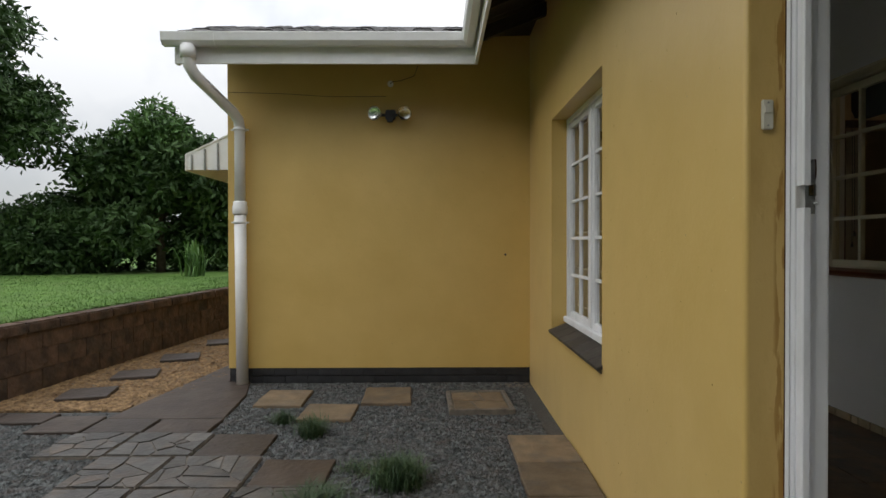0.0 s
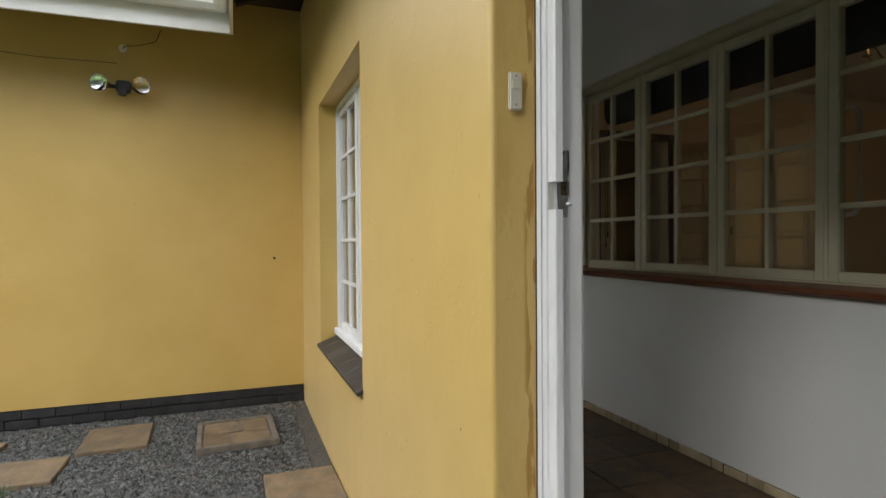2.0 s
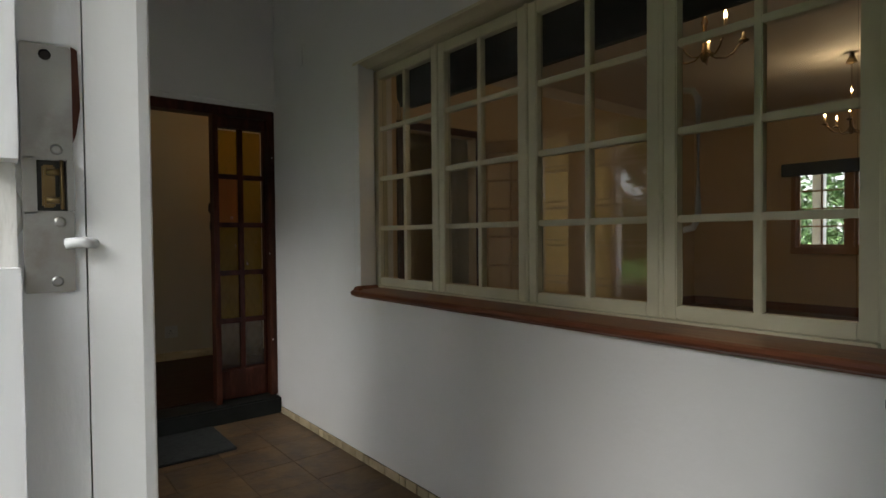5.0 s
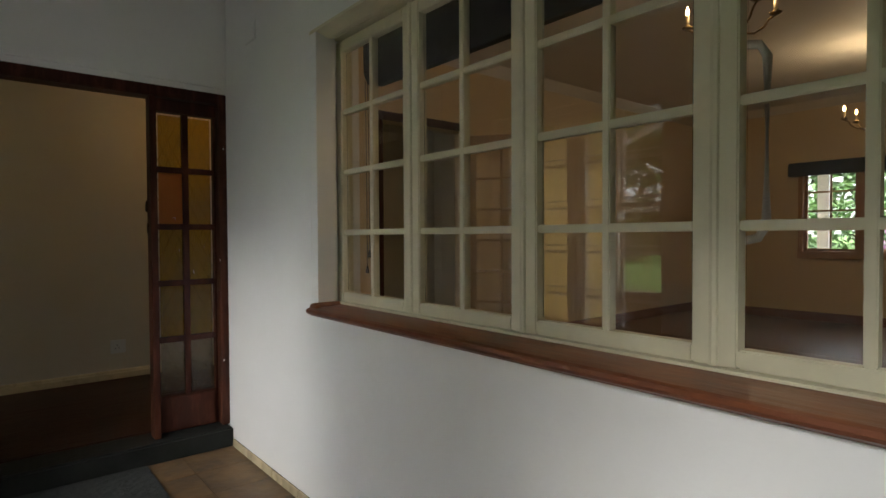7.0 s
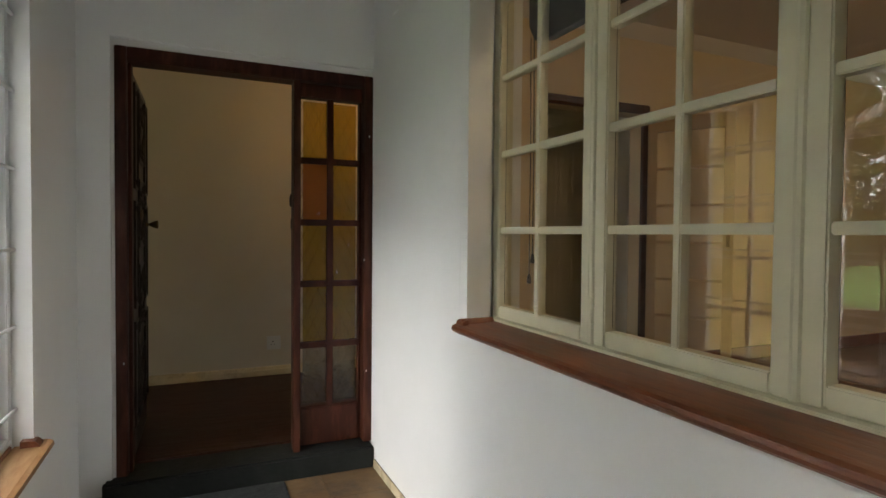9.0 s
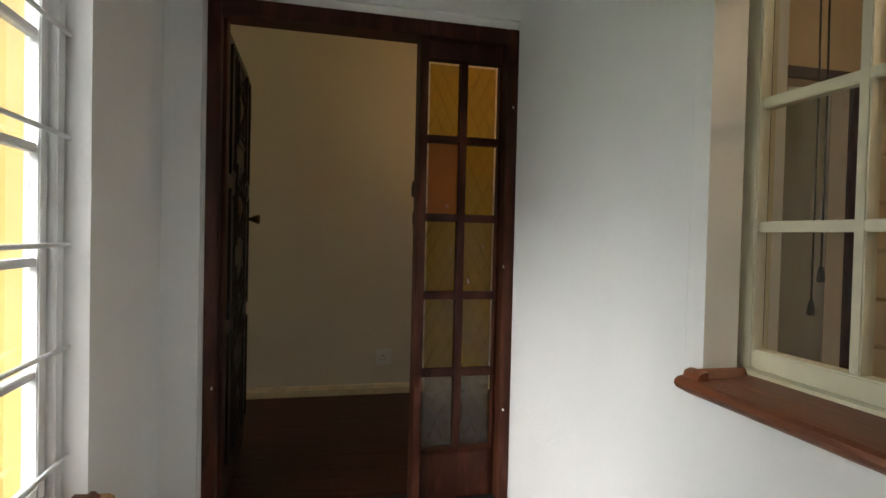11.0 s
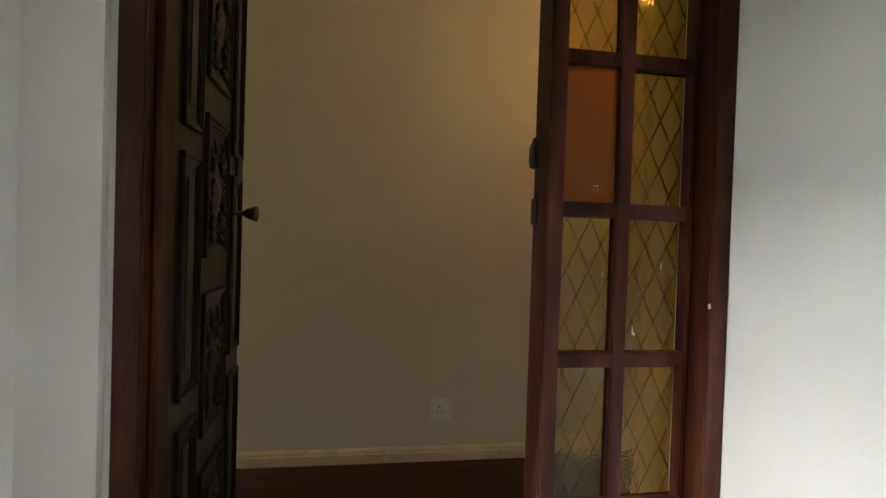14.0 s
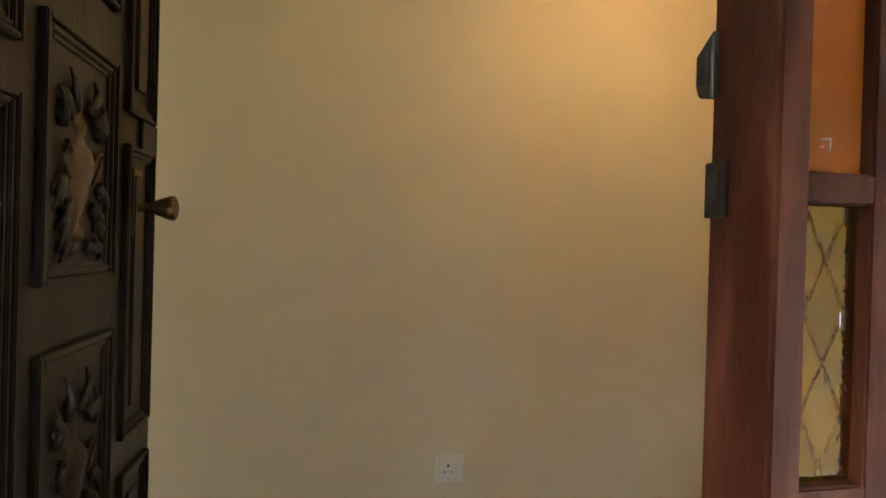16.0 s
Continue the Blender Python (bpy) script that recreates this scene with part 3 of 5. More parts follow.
roof_tiles()
s = Shape()
for k in range(11):
    y = 4.85 - 0.62 * k
    s.prism([(EX + 0.03, EZ - 0.02), (EX + 0.85, EZ - 0.02 + SL * 0.82), (EX + 0.85, EZ - 0.13 + SL * 0.82), (EX + 0.03, EZ - 0.13)], y, y + 0.05, axis="y")
for k in range(5):
    x = -1.8 + 0.55 * k
    s.prism([(EY + 0.03, EZ - 0.02), (EY + 0.85, EZ - 0.02 + SL * 0.82), (EY + 0.85, EZ - 0.13 + SL * 0.82), (EY + 0.03, EZ - 0.13)], x, x + 0.05, axis="x")
s.make("rafter_ends", EAVE, kind="structure")
Shape().prism([(-2.05, EY - 0.012), (EX - 0.012, EY - 0.012), (EX - 0.012, -7), (EX + 0.012, -7), (EX + 0.012, EY + 0.012), (-2.05, EY + 0.012)], 2.735, 2.975).make("fascia_board", PVC, kind="structure")
Shape().prism([(EY - 0.012, 2.735), (EY - 0.012, 2.975), (EY + 0.45, 3.18), (EY + 0.45, 3.10), (EY + 0.05, 2.735)], -2.078, -2.052, axis="x").make("barge_end", PVC, kind="structure")


def gutter():
    """Half-box gutter swept round the inner corner, with joint collars."""
    top = empty("gutter", label="white plastic roof gutter along the eaves", category="gutter")
    prof = [(0, 0.005), (0, -0.075), (0.02, -0.105), (0.075, -0.105), (0.105, -0.07), (0.115, 0.0), (0.105, 0.006), (0.096, -0.062), (0.07, -0.094), (0.026, -0.094), (0.01, -0.07), (0.01, 0.005)]
    z = 2.975
    gx, gy = EX - 0.016, EY - 0.016

    def swept(pr):
        t = bmesh.new()
        rows = []
        for station in ("w", "c", "s"):
            row = []
            for d, h in pr:
                p = {"w": (-2.14, gy - d), "c": (gx - d, gy - d), "s": (gx - d, -7.0)}[station]
                row.append(t.verts.new((*p, z + h)))
            rows.append(row)
        for a, b in zip(rows, rows[1:]):
            for i in range(len(pr)):
                j = (i + 1) % len(pr)
                t.faces.new((a[i], a[j], b[j], b[i]))
        t.faces.new(rows[0])
        t.faces.new(rows[-1][::-1])
        bmesh.ops.recalc_face_normals(t, faces=t.faces[:])
        return t
    Shape().join(swept(prof)).make("channel", PVC, top)
    Shape().prism([(gy - a, z + b) for a, b in prof[:6]], -2.152, -2.138, axis="x").make("end_cap", PVC, top)
    big = [(gy - d * 1.04, z + h * 1.05) for d, h in prof]
    for x in (-1.72, 0.30):
        Shape().prism(big, x - 0.03, x + 0.03, axis="x").make("joint_collar", PVC, top)
    return top


gutter()


def downpipe():
    top = empty("downpipe", label="white plastic downpipe with collars against the yellow wall", category="downpipe")
    x, y = -1.69, 5.645
    path = [(-1.93, 5.06, 2.88), (-1.93, 5.06, 2.76), (-1.925, 5.075, 2.70), (-1.90, 5.13, 2.63), (-1.72, 5.57, 2.40), (-1.695, 5.63, 2.34), (x, y, 2.27), (x, y, 1.5)]
    Shape().tube(path, 0.052, 14).make("pipe", PVC, top)
    Shape().tube([(x, y, 1.5), (x + 0.015, y, -0.262)], 0.057, 14).make("pipe", PVC, top)
    Shape().tube([(-1.93, 5.06, 2.86), (-1.93, 5.06, 2.76)], 0.066, 14).make("socket", PVC, top)
    Shape().lathe([(0.066, 1.42), (0.072, 1.43), (0.072, 1.50), (0.066, 1.51), (0.066, 1.545), (0.06, 1.55)], 14, Matrix.Translation((x, y, 0))).make("socket", PVC, top)
    for z in (2.24, 1.33):
        Shape().lathe([(0.059, z), (0.064, z + 0.004), (0.064, z + 0.022), (0.059, z + 0.026)], 14, Matrix.Translation((x, y, 0))).box(x - 0.085, x + 0.085, y - 0.004, y + 0.012, z + 0.004, z + 0.02).box(x - 0.012, x + 0.012, y + 0.05, 5.72, z + 0.004, z + 0.02).make("clamp", PVC, top)


downpipe()


# ---- outer window in the front wall ----
def casement(parent, plane, depth, a0, a1, z0, z1, cols, rows, stile, bar, paint, glass, axis="x", bottom=None):
    """A glazed leaf: stiles, rails, glazing bars and panes. plane: its middle; a0, a1 along the wall."""
    bottom = bottom or stile
    h = depth / 2

    def b(s, p0, p1, q0, q1, r0, r1, bev):
        s.box(p0, p1, q0, q1, r0, r1, bev) if axis == "x" else s.box(q0, q1, p0, p1, r0, r1, bev)
    s = Shape()
    b(s, plane - h, plane + h, a0, a0 + stile, z0, z1, 0.004)
    b(s, plane - h, plane + h, a1 - stile, a1, z0, z1, 0.004)
    b(s, plane - h + 0.001, plane + h - 0.001, a0 + stile, a1 - stile, z0, z0 + bottom, 0.004)
    b(s, plane - h + 0.001, plane + h - 0.001, a0 + stile, a1 - stile, z1 - stile, z1, 0.004)
    leaf = s.make("casement", paint, parent)
    ga0, ga1, gz0, gz1 = a0 + stile, a1 - stile, z0 + bottom, z1 - stile
    g = Shape()
    for c in range(1, cols):
        m = ga0 + (ga1 - ga0) * c / cols
        b(g, plane - h + 0.005, plane + h - 0.005, m - bar / 2, m + bar / 2, gz0, gz1, 0.003)
    for r in range(1, rows):
        m = gz0 + (gz1 - gz0) * r / rows
        b(g, plane - h + 0.006, plane + h - 0.006, ga0, ga1, m - bar / 2, m + bar / 2, 0.003)
    g.make("glazing_bars", paint, leaf)
    for c in range(cols):
        for r in range(rows):
            p0, p1 = ga0 + (ga1 - ga0) * c / cols, ga0 + (ga1 - ga0) * (c + 1) / cols
            q0, q1 = gz0 + (gz1 - gz0) * r / rows, gz0 + (gz1 - gz0) * (r + 1) / rows
            t = 0.0015
            w = bar / 2 - 0.002
            gl = glass(c, r) if callable(glass) else glass
            span = (plane - t, plane + t, p0 + w, p1 - w, q0 + w, q1 - w) if axis == "x" else (p0 + w, p1 - w, plane - t, plane + t, q0 + w, q1 - w)
            pane(leaf, gl, *span)
    return leaf


ow = Shape()
ow.box(1.295, 1.365, 3.267, 3.315, 0.535, 2.128, 0.004).box(1.295, 1.365, 4.60, 4.648, 0.535, 2.128, 0.004)
ow.box(1.296, 1.364, 3.316, 4.599, 2.085, 2.128, 0.004).box(1.27, 1.366, 3.268, 4.647, 0.50, 0.545, 0.005).box(1.297, 1.363, 3.93, 3.985, 0.546, 2.084, 0.004)
outer_window = ow.make("window_1", WHITEGLOSS, kind="structure")
for a0, a1 in ((3.317, 3.928), (3.987, 4.598)):
    casement(outer_window, 1.325, 0.04, a0, a1, 0.548, 2.082, 2, 5, 0.045, 0.022, WHITEGLOSS, CLEAR)
# burglar bars inside the outer window
s = Shape()
for z in (0.638, 0.937, 1.214, 1.503, 1.779, 2.05):
    s.tube([(1.377, 3.27, z), (1.377, 4.645, z)], 0.0065, 8)
for y in (3.62, 3.95, 4.245):
    s.tube([(1.385, y, 0.50), (1.385, y, 2.12)], 0.006, 8)
s.make("burglar_bars", WHITEGLOSS, label="thin white steel burglar bars inside the window", category="bars")
# timber board and moulded ends of the inner sill
Shape().prism([(1.37, 0.462), (1.37, 0.50), (1.465, 0.50), (1.480, 0.492), (1.483, 0.478), (1.473, 0.466), (1.44, 0.462)], 3.20, 4.70, axis="y").make("passage_sill", LIGHTWOOD, kind="structure")
Shape().prism([(1.395, 0.501), (1.395, 0.525), (1.44, 0.522), (1.455, 0.508), (1.455, 0.501)], 4.615, 4.668, axis="y").box(1.367, 1.376, 3.27, 4.60, 0.501, 0.522, 0.004).make("sill_moulding", MAHOG, kind="structure")


def slate_sill():
    top = Shape().prism([(1.165, 0.415), (1.30, 0.46), (1.30, 0.44), (1.172, 0.395)], 3.27, 4.64, axis="y").make("outer_sill", MORTAR, kind="structure")
    n = 7
    for k in range(n):
        y0 = 3.250 + k * (4.63 - 3.250) / n
        y1 = y0 + (4.63 - 3.250) / n - 0.006
        Shape().prism([(1.142, 0.436), (1.30, 0.498), (1.30, 0.478), (1.147, 0.414)], y0, y1, axis="y", bevel=0.003).make("slate", SLATE, top)


slate_sill()

# ---- front door frame and leaf ----
JP = [(1.268, 1.80), (1.268, 1.760), (1.273, 1.752), (1.279, 1.756), (1.284, 1.746), (1.290, 1.746), (1.312, 1.746), (1.347, 1.746), (1.347, 1.80)]
frame_top = Shape().prism(JP, -0.02, 2.128).make("front_door_frame", WHITEGLOSS, kind="structure")
Shape().prism([(1.290, 1.7465), (1.290, 1.724), (1.294, 1.719), (1.312, 1.719), (1.312, 1.7465)], -0.02, 1.233).make("door_stop", WHITEGLOSS, frame_top)
Shape().prism([(1.290, 1.7465), (1.290, 1.724), (1.294, 1.719), (1.312, 1.719), (1.312, 1.7465)], 1.297, 2.10).make("door_stop", WHITEGLOSS, frame_top)
Shape().blob((1.301, 1.748, 1.265), (0.012, 0.007, 0.036), 3, 0.5, 2).box(1.286, 1.311, 1.742, 1.75, 1.233, 1.297).make("chiselled_gap", PUTTY, frame_top)
Shape().box(1.2662, 1.2682, 1.7622, 1.7650, 0.0, 2.10).make("bare_wood_edge", FRAMEWOOD, frame_top)
Shape().box(1.255, 1.347, 0.862, 1.745, 2.085, 2.128, 0.004).make("head", WHITEGLOSS, frame_top)
Shape().box(1.255, 1.347, 0.862, 0.905, -0.02, 2.084, 0.004).make("jamb", WHITEGLOSS, frame_top)
Shape().prism([(1.348, 1.7545), (1.348, 1.747), (1.380, 1.747), (1.387, 1.750), (1.389, 1.7545)], 0.0, 2.128).make("jamb_plaster", WHITEWALL, frame_top)


def strike():
    top = empty("strike_plate", label="worn steel latch strike plate screwed to the white jamb", category="latch plate")
    s = Shape()
    s.box(1.314, 1.341, 1.7425, 1.7455, 1.30, 1.373, 0.0008).box(1.314, 1.341, 1.7425, 1.7455, 1.216, 1.268, 0.0008).box(1.314, 1.3215, 1.7425, 1.7455, 1.266, 1.302)
    s.box(1.337, 1.341, 1.738, 1.7455, 1.268, 1.30)
    s.make("plate", STEEL, top)
    Shape().box(1.320, 1.338, 1.7445, 1.7462, 1.267, 1.301).make("pocket", BLACKPLASTIC, top)
    Shape().box(1.324, 1.331, 1.7415, 1.745, 1.270, 1.297, 0.001).make("keeper", BRASS, top)
    for x, z in ((1.327, 1.366), (1.332, 1.307), (1.333, 1.261), (1.331, 1.223)):
        Shape().lathe([(0.0034, 0), (0.0034, 0.0012), (0.002, 0.0018)], 10, pose(x, 1.7425, z, 90)).make("screw", IRON if z > 1.35 else STEEL, top)
    Shape().prism([(1.341, 1.374), (1.3445, 1.372), (1.3455, 1.335), (1.343, 1.318), (1.341, 1.312)], 1.7435, 1.7465, axis="y").make("chipped_edge", FRAMEWOOD, top)
    Shape().tube([(1.3265, 1.742, 1.2925), (1.3335, 1.7405, 1.2925)], 0.0022, 8).tube([(1.3265, 1.742, 1.2745), (1.3335, 1.7405, 1.2745)], 0.0022, 8).tube([(1.3345, 1.741, 1.269), (1.3345, 1.741, 1.300)], 0.0012, 6).make("keeper_rod", BRASS, top)
    Shape().tube([(1.336, 1.742, 1.247), (1.345, 1.738, 1.248), (1.352, 1.7465, 1.247)], 0.0035, 8).make("wire", WHITEGLOSS, top)


strike()


def bell_plate():
    top = empty("bell_plate", label="ivory plastic doorbell plate with two screws on the yellow jamb", category="bell plate")
    m = pose(1.211, 1.7645, 1.505)
    Shape().box(-0.0165, 0.0165, -0.011, 0, -0.043, 0.043, 0.003, m).make("plate", SWITCH, top)
    Shape().box(-0.011, 0.011, -0.0145, -0.009, 0.004, 0.024, 0.001, m).make("window", SWITCH, top)
    for z in (0.034, -0.032):
        Shape().lathe([(0.0028, 0), (0.0028, 0.001), (0.001, 0.0016)], 8, m @ pose(0, -0.011, z, 90)).make("screw", STEEL, top)


bell_plate()

LEAFPOSE = pose(1.415, 0.945, 0.0, 0, 0, -56.5)


def front_leaf():
    """Local: y runs from the hinge to the free edge, x is the thickness, the outer face looks to -x."""
    top = empty("front_door", label="white painted glazed door standing open into the passage", category="door")
    w, h, t = 0.875, 2.06, 0.044
    s = Shape()
    s.box(-t / 2, t / 2, 0, 0.105, 0.02, h, 0.004).box(-t / 2, t / 2, w - 0.105, w, 0.02, h, 0.004)
    for z0, z1 in ((0.02, 0.24), (0.79, 0.90), (h - 0.11, h)):
        s.box(-t / 2 + 0.001, t / 2 - 0.001, 0.105, w - 0.105, z0, z1, 0.004)
    s.make("stiles_and_rails", WHITEGLOSS, top)
    Shape().box(-0.010, 0.010, 0.10, w - 0.10, 0.235, 0.795).box(-0.017, 0.017, 0.15, w - 0.15, 0.285, 0.745, 0.006).make("panel", WHITEGLOSS, top)
    g0, g1, z0, z1 = 0.105, w - 0.105, 0.90, h - 0.11
    s = Shape()
    # glazing beads on both faces
    for side in (-1, 1):
        for a, b in ((g0, g0 + 0.016), (g1 - 0.016, g1)):
            s.box(min(side * 0.006, side * 0.026), max(side * 0.006, side * 0.026), a, b, z0, z1, 0.003)
        for a, b in ((z0, z0 + 0.016), (z1 - 0.016, z1)):
            s.box(min(side * 0.006, side * 0.026), max(side * 0.006, side * 0.026), g0, g1, a, b, 0.003)
    for c in (1,):
        m = g0 + (g1 - g0) * c / 2
        s.box(-0.022, 0.022, m - 0.024, m + 0.024, z0, z1, 0.006)
    for r in (1, 2):
        m = z0 + (z1 - z0) * r / 3
        s.box(-0.021, 0.021, g0, g1, m - 0.016, m + 0.016, 0.006)
    s.make("glazing_bars", WHITEGLOSS, top)
    for c in range(2):
        for r in range(3):
            pane(top, CLEAR, -0.002, 0.002, g0 + (g1 - g0) * c / 2 + 0.012, g0 + (g1 - g0) * (c + 1) / 2 - 0.012, z0 + (z1 - z0) * r / 3 + 0.008, z0 + (z1 - z0) * (r + 1) / 3 - 0.008)
    # wrought-iron back plate and baluster lever, both faces
    y = w - 0.052
    for side in (-1, 1):
        s = Shape()
        out = [(-0.013, 0.955), (-0.006, 0.93), (0.006, 0.93), (0.013, 0.955), (0.016, 0.985), (0.012, 1.0), (0.015, 1.03), (0.019, 1.06), (0.015, 1.09), (0.012, 1.12), (0.016, 1.135), (0.013, 1.165), (0.006, 1.19), (-0.006, 1.19), (-0.013, 1.165), (-0.016, 1.135), (-0.012, 1.12), (-0.015, 1.09), (-0.019, 1.06), (-0.015, 1.03), (-0.012, 1.0), (-0.016, 0.985)]
        a, b = sorted((side * 0.022, side * 0.030))
        s.prism([(y + p, q) for p, q in out], a, b, axis="x", bevel=0.002)
        s.make("handle_plate", IRON, top)
        arm = Shape().tube([(side * 0.028, y, 1.06), (side * 0.045, y, 1.06), (side * 0.075, y, 1.06)], 0.0125, 10, 0.008)
        prof = [(0.003, -0.106), (0.007, -0.101), (0.0055, -0.094), (0.012, -0.086), (0.013, -0.079), (0.008, -0.072), (0.0155, -0.066), (0.0145, -0.058), (0.011, -0.036), (0.0165, -0.030), (0.0165, -0.025), (0.010, -0.019), (0.021, -0.003), (0.021, 0.006), (0.011, 0.020), (0.0155, 0.026), (0.0145, 0.034), (0.0165, 0.064), (0.016, 0.070), (0.009, 0.077), (0.0135, 0.083), (0.009, 0.090), (0.0065, 0.097), (0.003, 0.102)]
        arm.lathe([(r * 0.84, h) for r, h in prof], 14, pose(side * 0.078, y, 1.06))
        arm.make("lever_handle", IRON, top)
    Shape().box(-0.027, -0.021, y + 0.006, y + 0.020, 1.226, 1.298, 0.002).box(-0.036, -0.026, y + 0.008, y + 0.018, 1.246, 1.276, 0.003).make("latch_pull", BRASS, top)
    for z in (0.25, 1.05, 1.85):
        Shape().tube([(0.022, -0.006, z - 0.045), (0.022, -0.006, z + 0.045)], 0.006, 8).make("hinge", STEEL, top)
    top.matrix_world = LEAFPOSE
    return top


front_leaf()

# ---- inner window between passage and lounge ----
s = Shape()
s.box(2.975, 3.075, W0 + 0.002, W0 + 0.045, 0.957, 2.213, 0.004).box(3.048, 3.075, W1 - 0.030, W1 - 0.001, 0.957, 2.213, 0.003)
s.box(2.976, 3.074, W0 + 0.051, W1 - 0.008, 0.957, 0.973, 0.003).box(2.976, 3.074, W0 + 0.051, W1 - 0.008, 2.197, 2.213, 0.003)
inner_window = s.make("window_2", CREAM, kind="structure")
for k in range(4):
    y1 = 4.008 - 0.590 * k
    casement(inner_window, 3.025, 0.045, y1 - 0.536, y1 + 0.051, 0.974, 2.190, 2, 4, 0.051, 0.024, CREAM, CLEAR, bottom=0.044)
    Shape().prism([(3.0025, y1 - 0.5270), (2.995, y1 - 0.5295), (2.992, y1 - 0.5375), (2.995, y1 - 0.5455), (3.0025, y1 - 0.5480)], 0.975, 2.19).make("cover_bead", CREAM, inner_window)
# moulded cream architrave over the opening
Shape().prism([(2.87, 2.215), (2.962, 2.212), (2.962, 2.19), (2.935, 2.186), (2.92, 2.19), (2.90, 2.196), (2.868, 2.20)], W0, W1, axis="y").make("window_head_trim", CREAM, kind="structure")
# plaster of the far reveal, splayed a little
Shape().prism([(2.8702, WS), (2.9755, WS + 0.018), (2.9755, W1 - 0.0005), (2.8702, W1 - 0.0005)], 0.9555, 2.2145).make("window_reveal", WHITEWALL, kind="structure")
# mahogany sill with moulded nose and horn
Shape().prism([(2.87, 0.918), (2.856, 0.918), (2.850, 0.924), (2.842, 0.925), (2.833, 0.931), (2.828, 0.940), (2.832, 0.950), (2.843, 0.955), (2.87, 0.958), (2.976, 0.966), (2.976, 0.935), (2.87, 0.935)], W0 - 0.06, WS - 0.002, axis="y").make("lounge_window_sill", MAHOG, kind="structure")
Shape().prism([(2.869, 0.918), (2.856, 0.918), (2.850, 0.924), (2.842, 0.925), (2.833, 0.931), (2.828, 0.940), (2.832, 0.950), (2.843, 0.955), (2.869, 0.958)], WS - 0.002, WS + 0.042, axis="y").make("sill_end", MAHOG, kind="structure")
# scotia strip returned along the far reveal and over the end of the sill
Shape().prism([(WS - 0.003, 0.962), (WS - 0.003, 0.980), (WS - 0.010, 0.978), (WS - 0.016, 0.968), (WS - 0.022, 0.962)], 2.845, 2.974, axis="x").prism([(2.842, 0.957), (2.846, 0.970), (2.858, 0.975), (2.8685, 0.975), (2.8685, 0.957)], WS - 0.022, WS + 0.03, axis="y").make("sill_horn", MAHOG, kind="structure")
# black blind hanging behind the upper panes, white pull bar on the lounge side
Shape().prism([(1.62, 1.955), (3.82, 1.955), (3.90, 1.975), (3.935, 2.03), (3.94, 2.24), (1.62, 2.24)], 3.078, 3.112, axis="x", bevel=0.003).make("black_window_blind", BLIND, label="rolled-up black fabric blind behind the upper panes", category="blind")
Shape().tube([(3.060, 2.30, 1.262), (3.088, 2.285, 1.258), (3.10, 2.232, 1.27), (3.10, 2.215, 1.30), (3.10, 2.215, 1.69), (3.10, 2.232, 1.72), (3.088, 2.285, 1.73), (3.060, 2.30, 1.728)], 0.011, 10).make("window_pull_bar", WHITEGLOSS, label="white painted steel pull bar on the window post", category="handle")

# blind cords with tassels beside the far post
for y, z in ((3.946, 1.105), (3.925, 1.18)):
    bc = empty("blind_cord", label="thin dark blind cord with a small tassel", category="cord", group="blind cords")
    Shape().tube([(3.094, y, 2.0), (3.096, y - 0.004, 1.6), (3.094, y - 0.006, z + 0.03)], 0.0022, 6).make("cord", BLACKPLASTIC, bc)
    Shape().lathe([(0.003, 0.035), (0.006, 0.028), (0.009, 0.004), (0.007, 0.0)], 10, pose(3.094, y - 0.006, z)).make("tassel", BLACKPLASTIC, bc)

# ---- inner doorway: frame, sidelight, carved door ----
DF0, DF1 = 5.195, 5.315
s = Shape()
s.box(1.626, 1.676, DF0, DF1, 0.12, 2.15, 0.004).box(2.822, 2.870, DF0, DF1, 0.12, 2.15, 0.004).box(1.677, 2.821, DF0 + 0.001, DF1 - 0.001, 2.085, 2.15, 0.004)
inner_frame = s.make("inner_door_frame", FRAMEWOOD, kind="structure")
Shape().box(1.677, 1.692, DF0 + 0.045, DF1, 0.121, 2.084, 0.003).make("door_stop", FRAMEWOOD, inner_frame)
Shape().box(2.440, 2.476, DF0 - 0.012, 5.272, 0.121, 2.084, 0.004).make("mullion", FRAMEWOOD, inner_frame)


def sidelight_glass(c, r):
    if (c, r) == (0, 3):
        return ORANGE
    return SMOKE if r == 0 else AMBER


casement(inner_frame, 5.280, 0.045, 2.478, 2.820, 0.125, 2.022, 2, 5, 0.010, 0.034, FRAMEWOOD, sidelight_glass, axis="y", bottom=0.212)
Shape().box(2.476, 2.82, 5.235, 5.300, 2.012, 2.084, 0.003).make("top_rail", FRAMEWOOD, inner_frame)
Shape().box(2.49, 2.80, 5.250, 5.262, 0.15, 0.33, 0.004).make("kick_panel", FRAMEWOOD, inner_frame)
# diamond security mesh behind the sidelight
s = Shape()
for k in range(-18, 4):
    for d in (1, -1):
        pts = []
        for i in range(2):
            pts.append((2.482 + i * 0.328 if d > 0 else 2.81 - i * 0.328, 5.307, 2.0 + k * 0.118 + i * 0.70 - 0.2))
        (xa, ya, za), (xb, yb, zb) = pts
        lo, hi = 0.36, 2.02
        if zb <= lo or za >= hi:
            continue
        f0 = max(0, (lo - za) / (zb - za))
        f1 = min(1, (hi - za) / (zb - za))
        s.tube([(xa + (xb - xa) * f0, ya, za + (zb - za) * f0), (xa + (xb - xa) * f1, ya, za + (zb - za) * f1)], 0.0014, 5)
s.make("diamond_mesh", LEADING, label="thin dark diamond wire mesh behind the amber sidelight", category="wire mesh")
